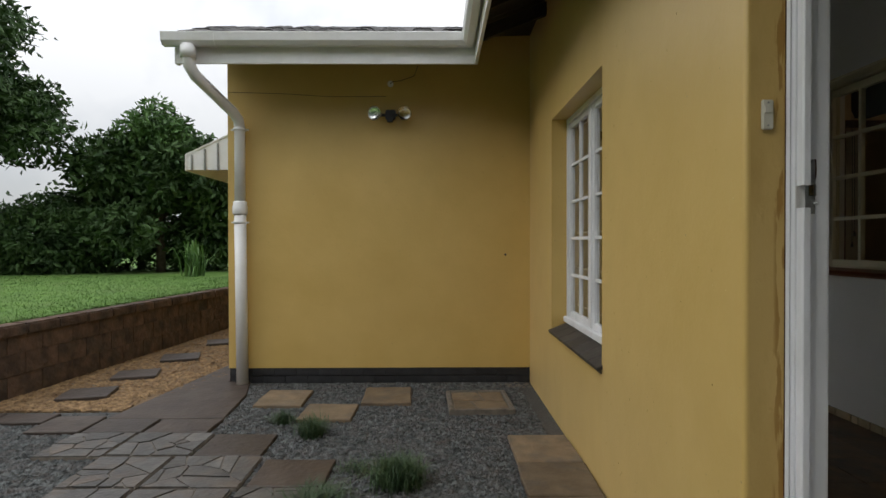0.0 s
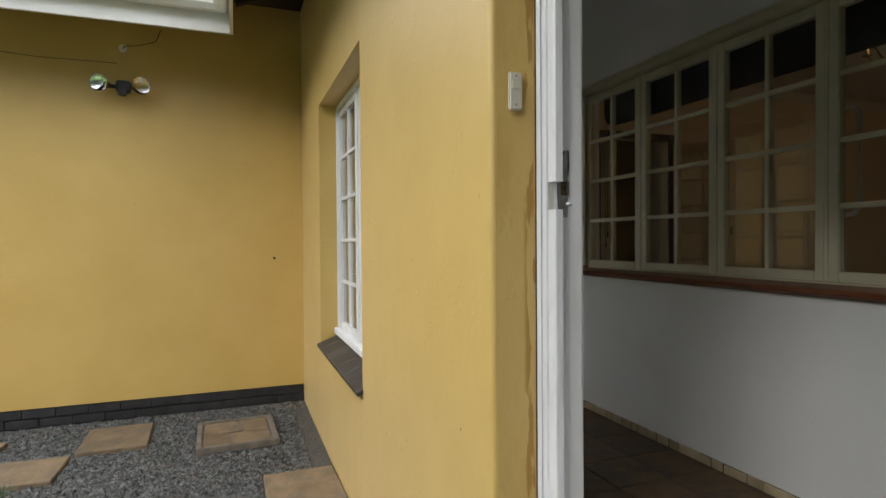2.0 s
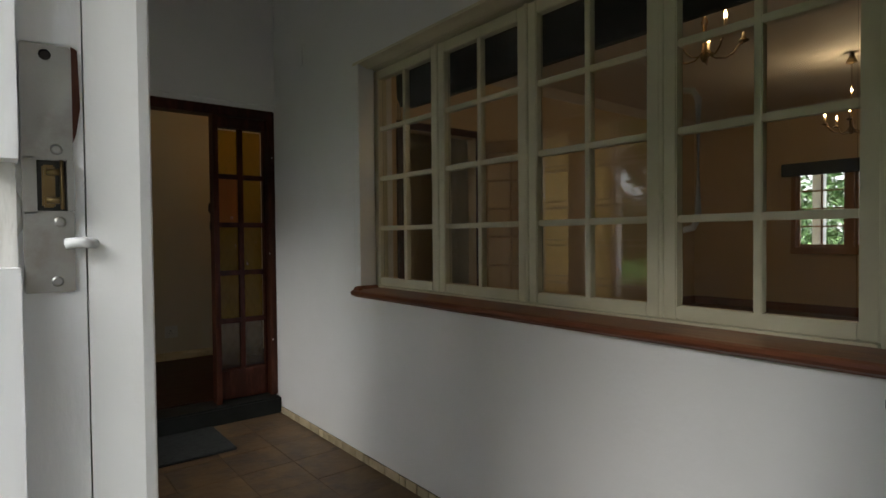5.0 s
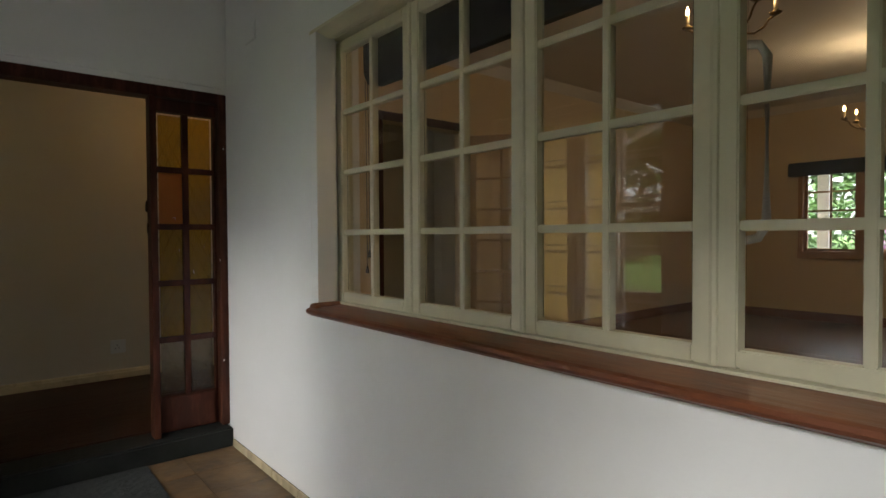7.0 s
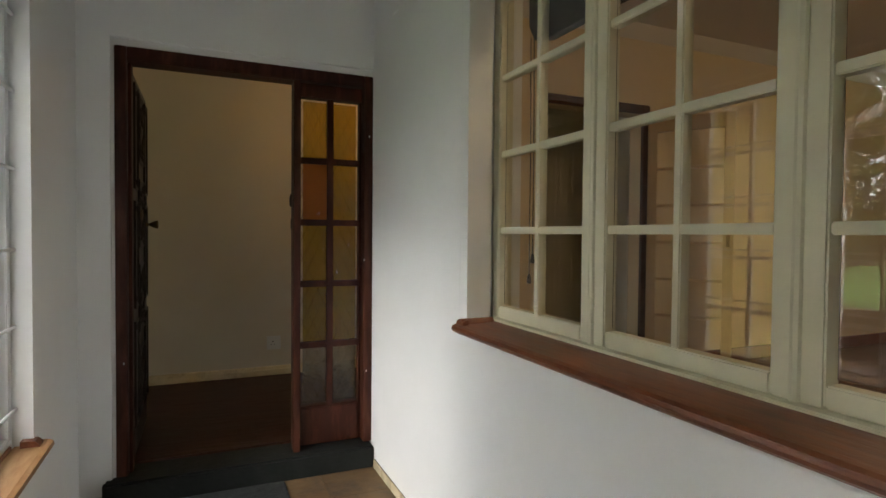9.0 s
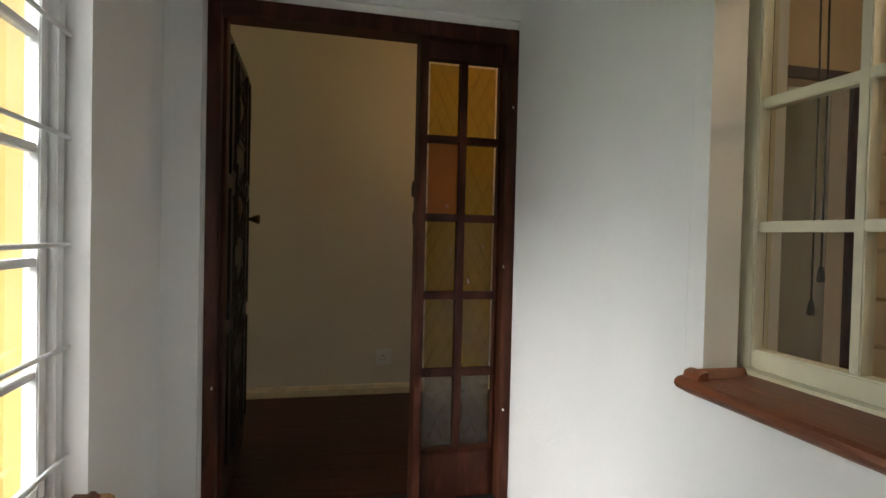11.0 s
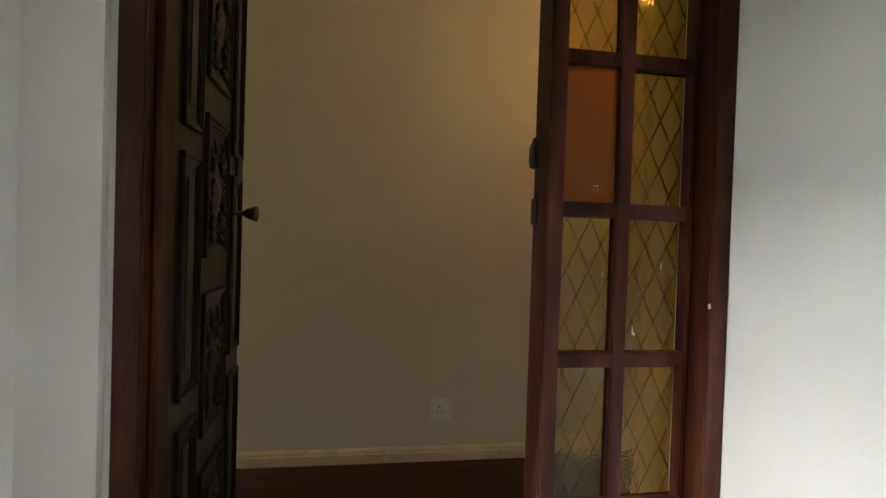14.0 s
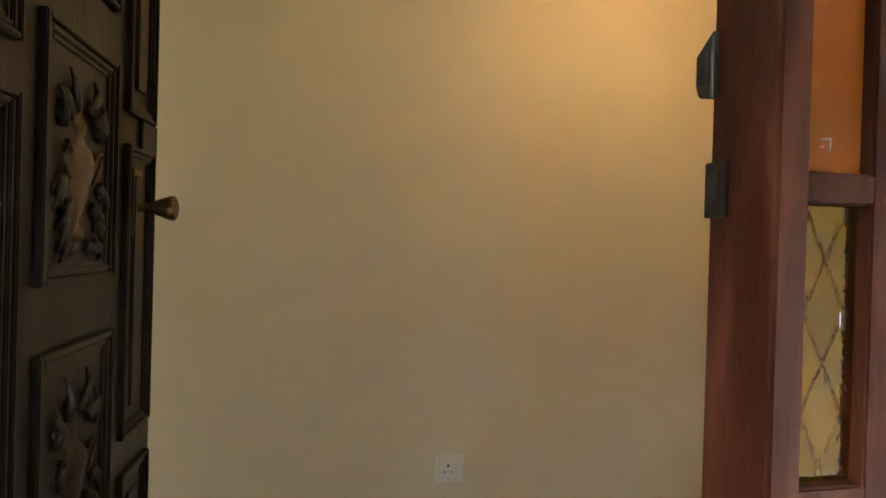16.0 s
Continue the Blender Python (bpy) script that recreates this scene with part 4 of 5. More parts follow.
# latch keeps on the mullion
k1 = empty("latch_keep", label="black iron rim latch keep on the door post", category="latch")
Shape().prism([(5.262, 1.424), (5.284, 1.430), (5.289, 1.442), (5.289, 1.474), (5.262, 1.494)], 2.4325, 2.441, axis="x", bevel=0.002).make("box", BLACKPLASTIC, k1)
Shape().box(2.4315, 2.434, 5.266, 5.283, 1.442, 1.470).make("slot", IRON, k1)
k2 = empty("strike_plate", label="dark steel strike plate on the door post", category="latch plate")
Shape().box(2.4365, 2.4405, 5.242, 5.274, 1.305, 1.361, 0.001).make("plate", IRON, k2)
Shape().box(2.4355, 2.437, 5.253, 5.268, 1.325, 1.349).make("slot", BLACKPLASTIC, k2)


def carved_door():
    """Local: y from the hinge to the free edge; the face towards +x carries the carving."""
    top = empty("carved_door", label="black-brown carved timber door standing open into the hall", category="door")
    w, z0, z1, t = 0.735, 0.135, 2.075, 0.042
    Shape().box(-t / 2, t / 2, 0, w, z0, z1, 0.004).make("slab", DARKDOOR, top)
    f = t / 2

    def bordered(a0, a1, b0, b1, wide):
        s = Shape()
        for k, (inset, high) in enumerate(((0, 0.012), (wide * 0.45, 0.008), (wide * 0.8, 0.004))):
            a, b, c, d, e = a0 + inset, a1 - inset, b0 + inset, b1 - inset, wide * 0.4
            s.box(f - 0.001, f + high, a, a + e, c, d, 0.002).box(f - 0.001, f + high, b - e, b, c, d, 0.002)
            s.box(f - 0.001, f + high - 0.0005, a + e, b - e, c, c + e, 0.002).box(f - 0.001, f + high - 0.0005, a + e, b - e, d - e, d, 0.002)
        s.make("panel_moulding", DARKDOOR, top)
    for k in range(4):
        b0 = 0.29 + 0.455 * k
        bordered(0.255, 0.505, b0, b0 + 0.365, 0.026)
        # carved amphora between curling leaves
        cy, cz = 0.38, b0 + 0.18
        flat = Matrix.Translation((f - 0.003, cy, cz)) @ Matrix.Diagonal((0.38, 0.9, 1.0, 1))
        s = Shape().lathe([(0.020, -0.112), (0.022, -0.104), (0.010, -0.096), (0.008, -0.086), (0.016, -0.076), (0.030, -0.050), (0.044, -0.014), (0.046, 0.004), (0.038, 0.020), (0.020, 0.030), (0.015, 0.040), (0.024, 0.050), (0.022, 0.058), (0.010, 0.070), (0.007, 0.090), (0.002, 0.115)], 16, flat)
        for d in (-1, 1):
            s.tube([(f + 0.004, cy + d * 0.038, cz + 0.012), (f + 0.008, cy + d * 0.056, cz + 0.022), (f + 0.008, cy + d * 0.060, cz + 0.002), (f + 0.006, cy + d * 0.048, cz - 0.022), (f + 0.004, cy + d * 0.036, cz - 0.026)], 0.0055, 7, 0.004)
        s.make("carved_urn", URNWOOD if k == 2 else CARVED, top)
        lf = Shape()
        for d in (-1, 1):
            for i, (a, b, ln, tilt) in enumerate(((0.020, 0.075, 0.060, 60), (0.040, 0.060, 0.055, 35), (0.060, 0.045, 0.050, 70), (0.060, -0.030, 0.055, -50), (0.035, -0.065, 0.060, -30), (0.055, -0.085, 0.045, -65), (0.018, -0.125, 0.050, -15), (0.045, -0.120, 0.040, -40))):
                q = math.radians(tilt + 7 * math.sin(i * 3 + k * 2))
                p0, p1 = math.cos(q) * d, math.sin(q)
                y0, zz = cy + d * a, cz + b
                lf.tube([(f + 0.001, y0, zz), (f + 0.008, y0 + p0 * ln * 0.4, zz + p1 * ln * 0.4), (f + 0.009, y0 + p0 * ln * 0.7 - d * 0.006, zz + p1 * ln * 0.8), (f + 0.003, y0 + p0 * ln * 0.6, zz + p1 * ln * 1.15)], 0.0105, 7, 0.002)
                lf.blob((f + 0.003, y0 + p0 * ln * 0.3, zz + p1 * ln * 0.35), (0.006, 0.013, 0.011), i + 9 * k, 0.7, 1)
        lf.make("carved_leaves", CARVED, top)
    for a0, a1 in ((0.055, 0.205), (0.555, 0.705)):
        for b0, b1 in ((0.29, 0.83), (0.895, 1.44), (1.50, 2.03)):
            bordered(a0, a1, b0, b1, 0.022)
            Shape().box(f - 0.001, f + 0.006, a0 + 0.05, a1 - 0.05, b0 + 0.05, b1 - 0.05, 0.003).make("fielded_strip", CARVED, top)
    Shape().lathe([(0.012, 0), (0.012, 0.006), (0.008, 0.012), (0.008, 0.030), (0.014, 0.036), (0.024, 0.062), (0.025, 0.070), (0.018, 0.074)], 14, pose(f, w - 0.11, 1.328, 0, 90)).make("knob", BRASS, top)
    Shape().box(f, f + 0.004, w - 0.135, w - 0.085, 1.27, 1.40, 0.001).make("knob_plate", BRASS, top)
    Shape().box(f, f + 0.007, w - 0.10, w - 0.012, 1.42, 1.50, 0.002).make("rim_lock", BLACKPLASTIC, top)
    top.matrix_world = pose(1.664, 5.320, 0, 0, 0, -0.5)
    return top


carved_door()
# dabs of white paint on the frame, painted blanking plate high on the wall
for x, z in ((2.823, 1.138), (2.85, 1.82), (2.838, 0.52), (1.66, 0.66)):
    Shape().blob((x, 5.195, z), (0.004, 0.0015, 0.007), 5, 0.6, 1).make("paint_dab", WHITEWALL, inner_frame)
Shape().box(2.862, 2.8705, 4.70, 4.84, 2.36, 2.50, 0.003).make("blanking_plate", WHITEWALL, label="white painted blanking plate high on the wall", category="plate")
for x, z, w, h in ((2.588, 1.397, 0.009, 0.0012), (2.592, 1.391, 0.0012, 0.008), (2.582, 1.388, 0.004, 0.001), (2.690, 1.072, 0.0016, 0.011), (2.694, 1.064, 0.003, 0.004), (2.612, 1.20, 0.001, 0.008), (2.755, 1.22, 0.001, 0.009)):
    Shape().blob((x, 5.278, z), (w, 0.0012, h), 4, 0.5, 1).make("paint_dab", WHITEWALL, inner_frame)
# black step, mat
structure("inner_step", BLACKSTEP, 1.575, 2.868, 5.125, 5.36, -0.008, 0.118, bevel=0.012)
s = Shape()
s.box(1.66, 2.385, 4.62, 5.11, 0.002, 0.016, 0.006)
mat_ob = s.make("door_mat", MATTING, label="dark grey rubber-backed door mat before the step", category="mat")
# hall skirting and socket
Shape().prism([(6.93, 0.119), (6.906, 0.119), (6.906, 0.168), (6.912, 0.176), (6.912, 0.182), (6.920, 0.192), (6.93, 0.194)], -1.55, 4.18, axis="x").make("hall_baseboard", SKIRTPAINT, kind="structure")


def wall_socket(at):
    top = empty("wall_socket", label="white three-pin wall socket with a rocker switch", category="socket")
    m = Matrix.Translation(at) @ Matrix.Scale(1.28, 4)
    Shape().box(-0.043, 0.043, -0.011, 0, -0.043, 0.043, 0.003, m).make("plate", SOCKETWHITE, top)
    for x, z, r in ((-0.006, 0.010, 0.004), (-0.016, -0.010, 0.003), (0.004, -0.010, 0.003)):
        Shape().lathe([(r, 0), (r, 0.0006)], 10, m @ pose(x, -0.011, z, 90)).make("pin_hole", BLACKPLASTIC, top)
    Shape().box(0.014, 0.026, -0.014, -0.010, -0.012, 0.006, 0.001, m).make("rocker", SOCKETWHITE, top)


wall_socket((2.55, 6.93, 0.385))


def hall_lamp():
    top = empty("pendant_lamp", label="small lit pendant lamp with a warm bulb in the hall", category="lamp")
    Shape().tube([(3.19, 6.12, 3.05), (3.19, 6.12, 2.415)], 0.004, 6).lathe([(0.045, 3.02), (0.04, 3.05)], 12, pose(3.19, 6.12, 0)).make("cord", BRASS, top)
    Shape().lathe([(0.016, 2.360), (0.018, 2.415), (0.008, 2.430)], 12, pose(3.19, 6.12, 0)).make("holder", BRASS, top)
    Shape().lathe([(0.012, 2.360), (0.026, 2.320), (0.028, 2.295), (0.018, 2.270), (0.004, 2.260)], 14, pose(3.19, 6.12, 0)).make("bulb", BULB, top)


hall_lamp()


# ---- outdoor lamp, conduit entry ----
def spot_lamp():
    top = empty("twin_spot_lamp", label="black twin spotlight with clear glass bulbs on the yellow wall", category="lamp")
    x, z = -0.213, 2.40
    Shape().box(x - 0.05, x + 0.05, 5.66, 5.72, z - 0.04, z + 0.055, 0.01).box(x - 0.115, x + 0.115, 5.665, 5.69, z - 0.01, z + 0.018, 0.006).make("back_box", BLACKPLASTIC, top)
    Shape().box(x - 0.03, x + 0.03, 5.62, 5.665, z - 0.075, z - 0.02, 0.008).make("sensor", BLACKPLASTIC, top)
    for d in (-1, 1):
        m = Matrix.Translation((x + d * 0.105, 5.645, z + 0.005)) @ (Vector((d * 0.40, -0.92, -0.10)).to_track_quat("Z", "Y").to_matrix().to_4x4())
        Shape().lathe([(0.018, -0.02), (0.03, 0.0), (0.032, 0.03), (0.03, 0.045)], 14, m).make("holder", BLACKPLASTIC, top)
        Shape().lathe([(0.028, 0.045), (0.066, 0.088), (0.070, 0.100)], 16, m).make("reflector", REFLECTOR, top)
        Shape().lathe([(0.070, 0.1005), (0.066, 0.116), (0.043, 0.130), (0.012, 0.136)], 16, m).make("lens", LENS, top)


spot_lamp()
cp = empty("conduit_outlet", label="small round conduit outlet with a loose wire on the wall", category="outlet")
Shape().lathe([(0.03, 0), (0.03, 0.02), (0.022, 0.024), (0.018, 0.018)], 14, pose(-0.215, 5.72, 2.72, 90)).make("ring", PVC, cp)
Shape().tube([(-0.215, 5.70, 2.72), (-0.19, 5.685, 2.735), (-0.11, 5.70, 2.75), (0.02, 5.71, 2.80), (0.06, 5.71, 2.90)], 0.003, 6).make("wire", BLACKPLASTIC, cp)
Shape().tube([(-0.26, 5.716, 2.60), (-0.8, 5.716, 2.595), (-1.3, 5.716, 2.625), (-1.83, 5.716, 2.64)], 0.0024, 6).make("cable", BARK, label="thin brown cable along the yellow wall", category="cable")
Shape().lathe([(0.012, 0), (0.010, 0.006), (0.004, 0.008)], 8, pose(0.93, 5.72, 1.02, 90)).make("wall_plug", BLACKPLASTIC, label="small dark plug hole in the yellow wall", category="wall plug")


# ---- awning on the west wall ----
def awning():
    top = empty("window_awning", label="white corrugated metal window awning", category="awning")
    for k in range(2):
        y = 7.5 + 1.5 * k
        Shape().prism([(-1.84, 2.12), (-1.84, 2.86), (-3.05, 2.30), (-3.05, 2.10)], y, y + 0.012, axis="y").make("side_panel", PVC, top)
        for i in range(7):
            x = -1.95 - i * 0.17
            Shape().box(x - 0.012, x + 0.012, y - 0.014, y + 0.001, 2.10, 2.82 - (abs(x) - 1.84) * 0.463).make("rib", STEEL, top)
    Shape().prism([(-1.84, 2.875), (-3.06, 2.31), (-3.06, 2.09), (-3.045, 2.09), (-3.045, 2.295), (-1.84, 2.855)], 7.49, 9.03, axis="y").make("sheet", PVC, top)


awning()


# ---- lounge: doorway frame, far window, chandeliers, garden beyond ----
s = Shape()
s.box(4.40, 4.478, 5.875, 6.04, 0.115, 2.40, 0.005).box(5.452, 5.53, 5.875, 6.04, 0.115, 2.40, 0.005).box(4.478, 5.452, 5.876, 6.04, 2.325, 2.40, 0.005)
s.make("lounge_doorway_frame", FRAMEWOOD, kind="structure")
s = Shape()
s.box(10.28, 10.42, 2.302, 2.36, 1.002, 2.198).box(10.28, 10.42, 4.40, 4.458, 1.002, 2.198).box(10.281, 10.419, 2.36, 4.40, 2.13, 2.198).box(10.26, 10.42, 2.30, 4.46, 0.95, 1.05, 0.006)
for y in (3.02, 3.70):
    s.box(10.282, 10.418, y, y + 0.09, 1.05, 2.13)
far_window = s.make("window_3", LIGHTWOOD, kind="structure")
for a0, a1 in ((2.362, 3.018), (3.112, 3.698), (3.792, 4.398)):
    casement(far_window, 10.36, 0.04, a0, a1, 1.052, 2.128, 2, 4, 0.035, 0.022, LIGHTWOOD, CLEAR)
Shape().box(10.19, 10.27, 2.2, 4.56, 2.06, 2.24, 0.01).make("far_blind", BLIND, label="rolled-up black blind over the far lounge window", category="blind")


def lounge_leaf():
    """Local: x from the hinge to the free edge, y is the thickness."""
    top = empty("glazed_lounge_door", label="pale painted glazed lounge door standing open with a brass keyhole plate", category="door")
    w, t, z0, z1, st = 0.66, 0.020, 0.125, 2.28, 0.075
    s = Shape().box(0, st, -t, t, z0, z1, 0.004).box(w - st, w, -t, t, z0, z1, 0.004)
    for a, b in ((z0, 0.31), (z1 - 0.12, z1)):
        s.box(st, w - st, -t + 0.001, t - 0.001, a, b, 0.003)
    s.make("stiles_and_rails", LOUNGEDOOR, top)
    s = Shape().box(w / 2 - 0.012, w / 2 + 0.012, -0.016, 0.016, 0.31, z1 - 0.12, 0.003)
    for r in range(1, 6):
        z = 0.31 + (z1 - 0.43) * r / 6
        s.box(st, w - st, -0.015, 0.015, z - 0.012, z + 0.012, 0.003)
    s.make("glazing_bars", LOUNGEDOOR, top)
    for c in range(2):
        for r in range(6):
            z = 0.31 + (z1 - 0.43) * r / 6
            pane(top, CLEAR, st + c * (w / 2 - st), st + (c + 1) * (w / 2 - st), -0.0015, 0.0015, z, z + (z1 - 0.43) / 6)
    Shape().box(w - 0.052, w - 0.024, -0.024, -0.0195, 1.205, 1.30, 0.002).make("keyhole_plate", BRASS, top)
    Shape().box(w - 0.040, w - 0.036, -0.0255, -0.0235, 1.225, 1.255).make("keyhole", BLACKPLASTIC, top)
    top.matrix_world = pose(5.50, 5.86, 0, 0, 0, -56)


lounge_leaf()


def chandelier():
    top = empty("chandelier", label="lit bronze five-arm candle chandelier on a chain", category="chandelier", group="lounge chandeliers")
    Shape().lathe([(0.004, -0.20), (0.02, -0.185), (0.03, -0.15), (0.015, -0.11), (0.012, 0.02), (0.022, 0.05), (0.010, 0.09), (0.004, 0.12)], 12).make("stem", BRASS, top)
    s = Shape()
    for k in range(18):
        z = 0.12 + k * 0.028
        ring = [(0.008 * math.cos(a), 0, z + 0.015 + 0.018 * math.sin(a)) if k % 2 else (0, 0.008 * math.cos(a), z + 0.015 + 0.018 * math.sin(a)) for a in [i * math.pi / 4 for i in range(9)]]
        s.tube(ring, 0.002, 5)
    s.lathe([(0.012, 0.50), (0.05, 0.515), (0.045, 0.53), (0.01, 0.62)], 12)
    s.make("chain", BRASS, top)
    for k in range(5):
        a = k * 2 * math.pi / 5 + 0.35
        c, d = math.cos(a), math.sin(a)
        pts = [(r * c, r * d, z) for r, z in ((0.015, -0.14), (0.06, -0.175), (0.12, -0.18), (0.17, -0.15), (0.19, -0.115), (0.21, -0.10), (0.225, -0.09))]
        Shape().tube(pts, 0.006, 8).make("arm", BRASS, top)
        Shape().lathe([(0.008, -0.095), (0.03, -0.085), (0.032, -0.078), (0.012, -0.07), (0.012, -0.06)], 12, Matrix.Translation((0.225 * c, 0.225 * d, 0))).make("cup", BRASS, top)
        Shape().lathe([(0.011, -0.06), (0.011, -0.01)], 10, Matrix.Translation((0.225 * c, 0.225 * d, 0))).make("sleeve", CANDLE, top)
        Shape().lathe([(0.005, -0.01), (0.010, 0.002), (0.010, 0.012), (0.006, 0.028), (0.002, 0.040)], 10, Matrix.Translation((0.225 * c, 0.225 * d, 0))).make("bulb", BULB, top)
    return top


ch = chandelier()
ch.matrix_world = pose(CHANDELIERS[0][0], CHANDELIERS[0][1], 2.525)
copy_thing(ch, pose(CHANDELIERS[1][0], CHANDELIERS[1][1], 2.43, 0, 0, 28))
# verandah beyond the far window
s = Shape()
s.box(11.9, 12.06, 4.55, 4.71, -0.2, 2.5, 0.01).box(11.9, 12.06, 1.6, 1.76, -0.2, 2.5, 0.01).box(11.88, 12.08, 0.0, 7.0, 2.42, 2.6, 0.01)
for k in range(12):
    s.box(10.52, 12.3, 0.2 + 0.55 * k, 0.26 + 0.55 * k, 2.6, 2.72)
s.make("verandah_frame", PVC, label="white timber verandah posts and beams", category="verandah")


# ---- planting ----
def leaf_cloud(name, mat, lumps, count, size, seed, parent=None, **tags):
    """Many small folded leaves spread through overlapping lumps (x, y, z, rx, ry, rz), thicker towards their skins."""
    rng = np.random.default_rng(seed)
    lumps = np.array(lumps, float)
    vol = (lumps[:, 3] * lumps[:, 4] * lumps[:, 5]) ** (2 / 3)
    pick = rng.choice(len(lumps), count, p=vol / vol.sum())
    d = rng.normal(size=(count, 3))
    d /= np.linalg.norm(d, axis=1)[:, None]
    r = 1 - 0.55 * rng.random(count) ** 2.2
    wob = 1 + 0.22 * np.sin(d[:, 0] * 7 + pick * 1.7) * np.cos(d[:, 2] * 6 + pick) + 0.10 * rng.normal(size=count)
    c = lumps[pick, :3] + d * (r * wob)[:, None] * lumps[pick, 3:]
    keep = c[:, 2] > lumps[:, 2].min() * 0 + 0.36
    c, d, m = c[keep], d[keep], int(keep.sum())
    ln = size * (0.6 + 0.8 * rng.random(m))
    u = rng.normal(size=(m, 3)) + d * 0.8 - np.array([0, 0, 0.3])
    u /= np.linalg.norm(u, axis=1)[:, None]
    v = np.cross(u, rng.normal(size=(m, 3)))
    v /= np.linalg.norm(v, axis=1)[:, None]
    w = np.cross(u, v)
    L, W = ln[:, None], (ln * 0.42)[:, None]
    pts = np.stack([c - u * L / 2, c + v * W / 2 + w * W * 0.2, c + u * L / 2, c - v * W / 2 + w * W * 0.2], 1).reshape(-1, 3)
    base = np.arange(m) * 4
    tri = np.stack([np.stack([base, base + 1, base + 2], 1), np.stack([base, base + 2, base + 3], 1)], 1).reshape(-1, 3)
    me = bpy.data.meshes.new(name)
    me.from_pydata(pts.tolist(), [], tri.tolist())
    me.materials.append(mat)
    ob = new(name, me)
    ob.parent = parent
    return tagged(ob, **tags)


def lumps_in(x, y, z, rx, ry, rz, n, k, seed):
    rng = random.Random(seed)
    out = []
    for i in range(n):
        a, e, q = rng.uniform(0, 2 * math.pi), rng.uniform(-0.6, 1.3), rng.uniform(0.5, 0.95)
        out.append((x + rx * q * math.cos(a) * math.cos(e), y + ry * q * math.sin(a) * math.cos(e), z + rz * q * math.sin(e), rx * k * rng.uniform(0.7, 1.3), ry * k * rng.uniform(0.7, 1.3), rz * k * rng.uniform(0.7, 1.2)))
    return out


def tree(name, label, x, y, ground, height, lumps, count, size, seed, mat=LEAF, fork=0.35, lean=0.0):
    top = empty(name, label=label, category="tree")
    rng = random.Random(seed)
    s = Shape()
    tip = Vector((x + lean, y, ground + height * 0.75))
    s.tube([(x, y, ground - 0.1), (x + lean * 0.2, y, ground + height * 0.25), (x + lean * 0.6, y + 0.1, ground + height * 0.5), tuple(tip)], height * 0.035, 9, height * 0.008)
    for l in lumps[:14]:
        z = ground + height * fork * rng.uniform(0.8, 1.6)
        s.tube([(x + lean * 0.3, y, z), ((x + l[0]) / 2, (y + l[1]) / 2, (z + l[2]) / 2 + 0.2), (l[0], l[1], l[2])], height * 0.012, 6, 0.012)
    s.make("trunk", BARK, top)
    leaf_cloud("crown", mat, lumps, count, size, seed, top, kind="stuff")
    return top


tree("broad_tree", "tall dark green tree at the edge of the lawn", -11.6, 13.0, 0.38, 6.6, lumps_in(-11.4, 13.2, 4.8, 2.5, 1.8, 2.4, 44, 0.34, 3), 30000, 0.20, 3)
bl = lumps_in(-7.3, 15.2, 1.9, 2.4, 1.5, 2.0, 40, 0.36, 5) + [(-7.0, 15.0, 3.9, 0.75, 0.6, 0.75), (-6.1, 15.2, 3.3, 0.5, 0.5, 0.7), (-7.9, 15.0, 3.4, 0.6, 0.6, 0.7)]
tree("round_shrub_tree", "large rounded dark evergreen shrub at the end of the lawn", -7.2, 15.2, 0.38, 3.8, bl, 42000, 0.21, 5)
leaf_cloud("shrub_top", LEAFLIGHT, [(-7.0, 14.5, 4.3, 0.55, 0.5, 0.55), (-7.5, 14.4, 4.0, 0.45, 0.4, 0.4), (-6.5, 14.5, 3.95, 0.5, 0.4, 0.4)], 1500, 0.15, 8, label="light green young growth on top of the shrub", category="shrub")
hl = []
for k in range(26):
    hl.append((-34 + k * 1.55, 16.6 + 0.5 * math.sin(k * 1.9), 1.15 + 0.25 * math.sin(k * 2.7), 1.3, 0.9, 1.3 + 0.3 * math.sin(k * 1.3)))
leaf_cloud("hedge_row", LEAF, hl, 42000, 0.20, 11, label="dense dark hedge behind the lawn", category="hedge", kind="stuff")
tree("garden_tree", "dark green tree behind the house corner", -3.6, 19.0, 0.38, 6.4, lumps_in(-3.6, 19.0, 4.2, 1.8, 1.6, 1.9, 18, 0.4, 9), 6000, 0.20, 9)
leaf_cloud("small_shrub", LEAF, [(-10.0, 14.2, 1.2, 1.5, 0.9, 1.0), (-11.8, 13.6, 1.2, 1.3, 0.9, 1.1), (-9.0, 14.6, 1.0, 0.9, 0.7, 0.9), (-13.4, 13.4, 1.3, 1.4, 0.9, 1.3)], 22000, 0.17, 12, label="low dark shrubs under the tree", category="shrub")
# unseen leaf masses, added to block low sky and deepen the eave shade
belt = []
for k in range(16):
    belt.append((-26 + 2.6 * k, -10.5 + 0.8 * math.sin(k * 2.1), 4.6 + 0.9 * math.sin(k * 1.7), 2.1, 1.5, 5.2))
for k in range(11):
    belt.append((-22 + 0.7 * math.sin(k * 1.9), -9 + 2.5 * k, 4.4 + 0.9 * math.sin(k * 2.3), 1.6, 2.0, 5.0))
leaf_cloud("sky_block_tree_belt", LEAF, belt, 34000, 0.6, 15, label="unseen belt of trees added to block the low sky", category="tree", kind="stuff")
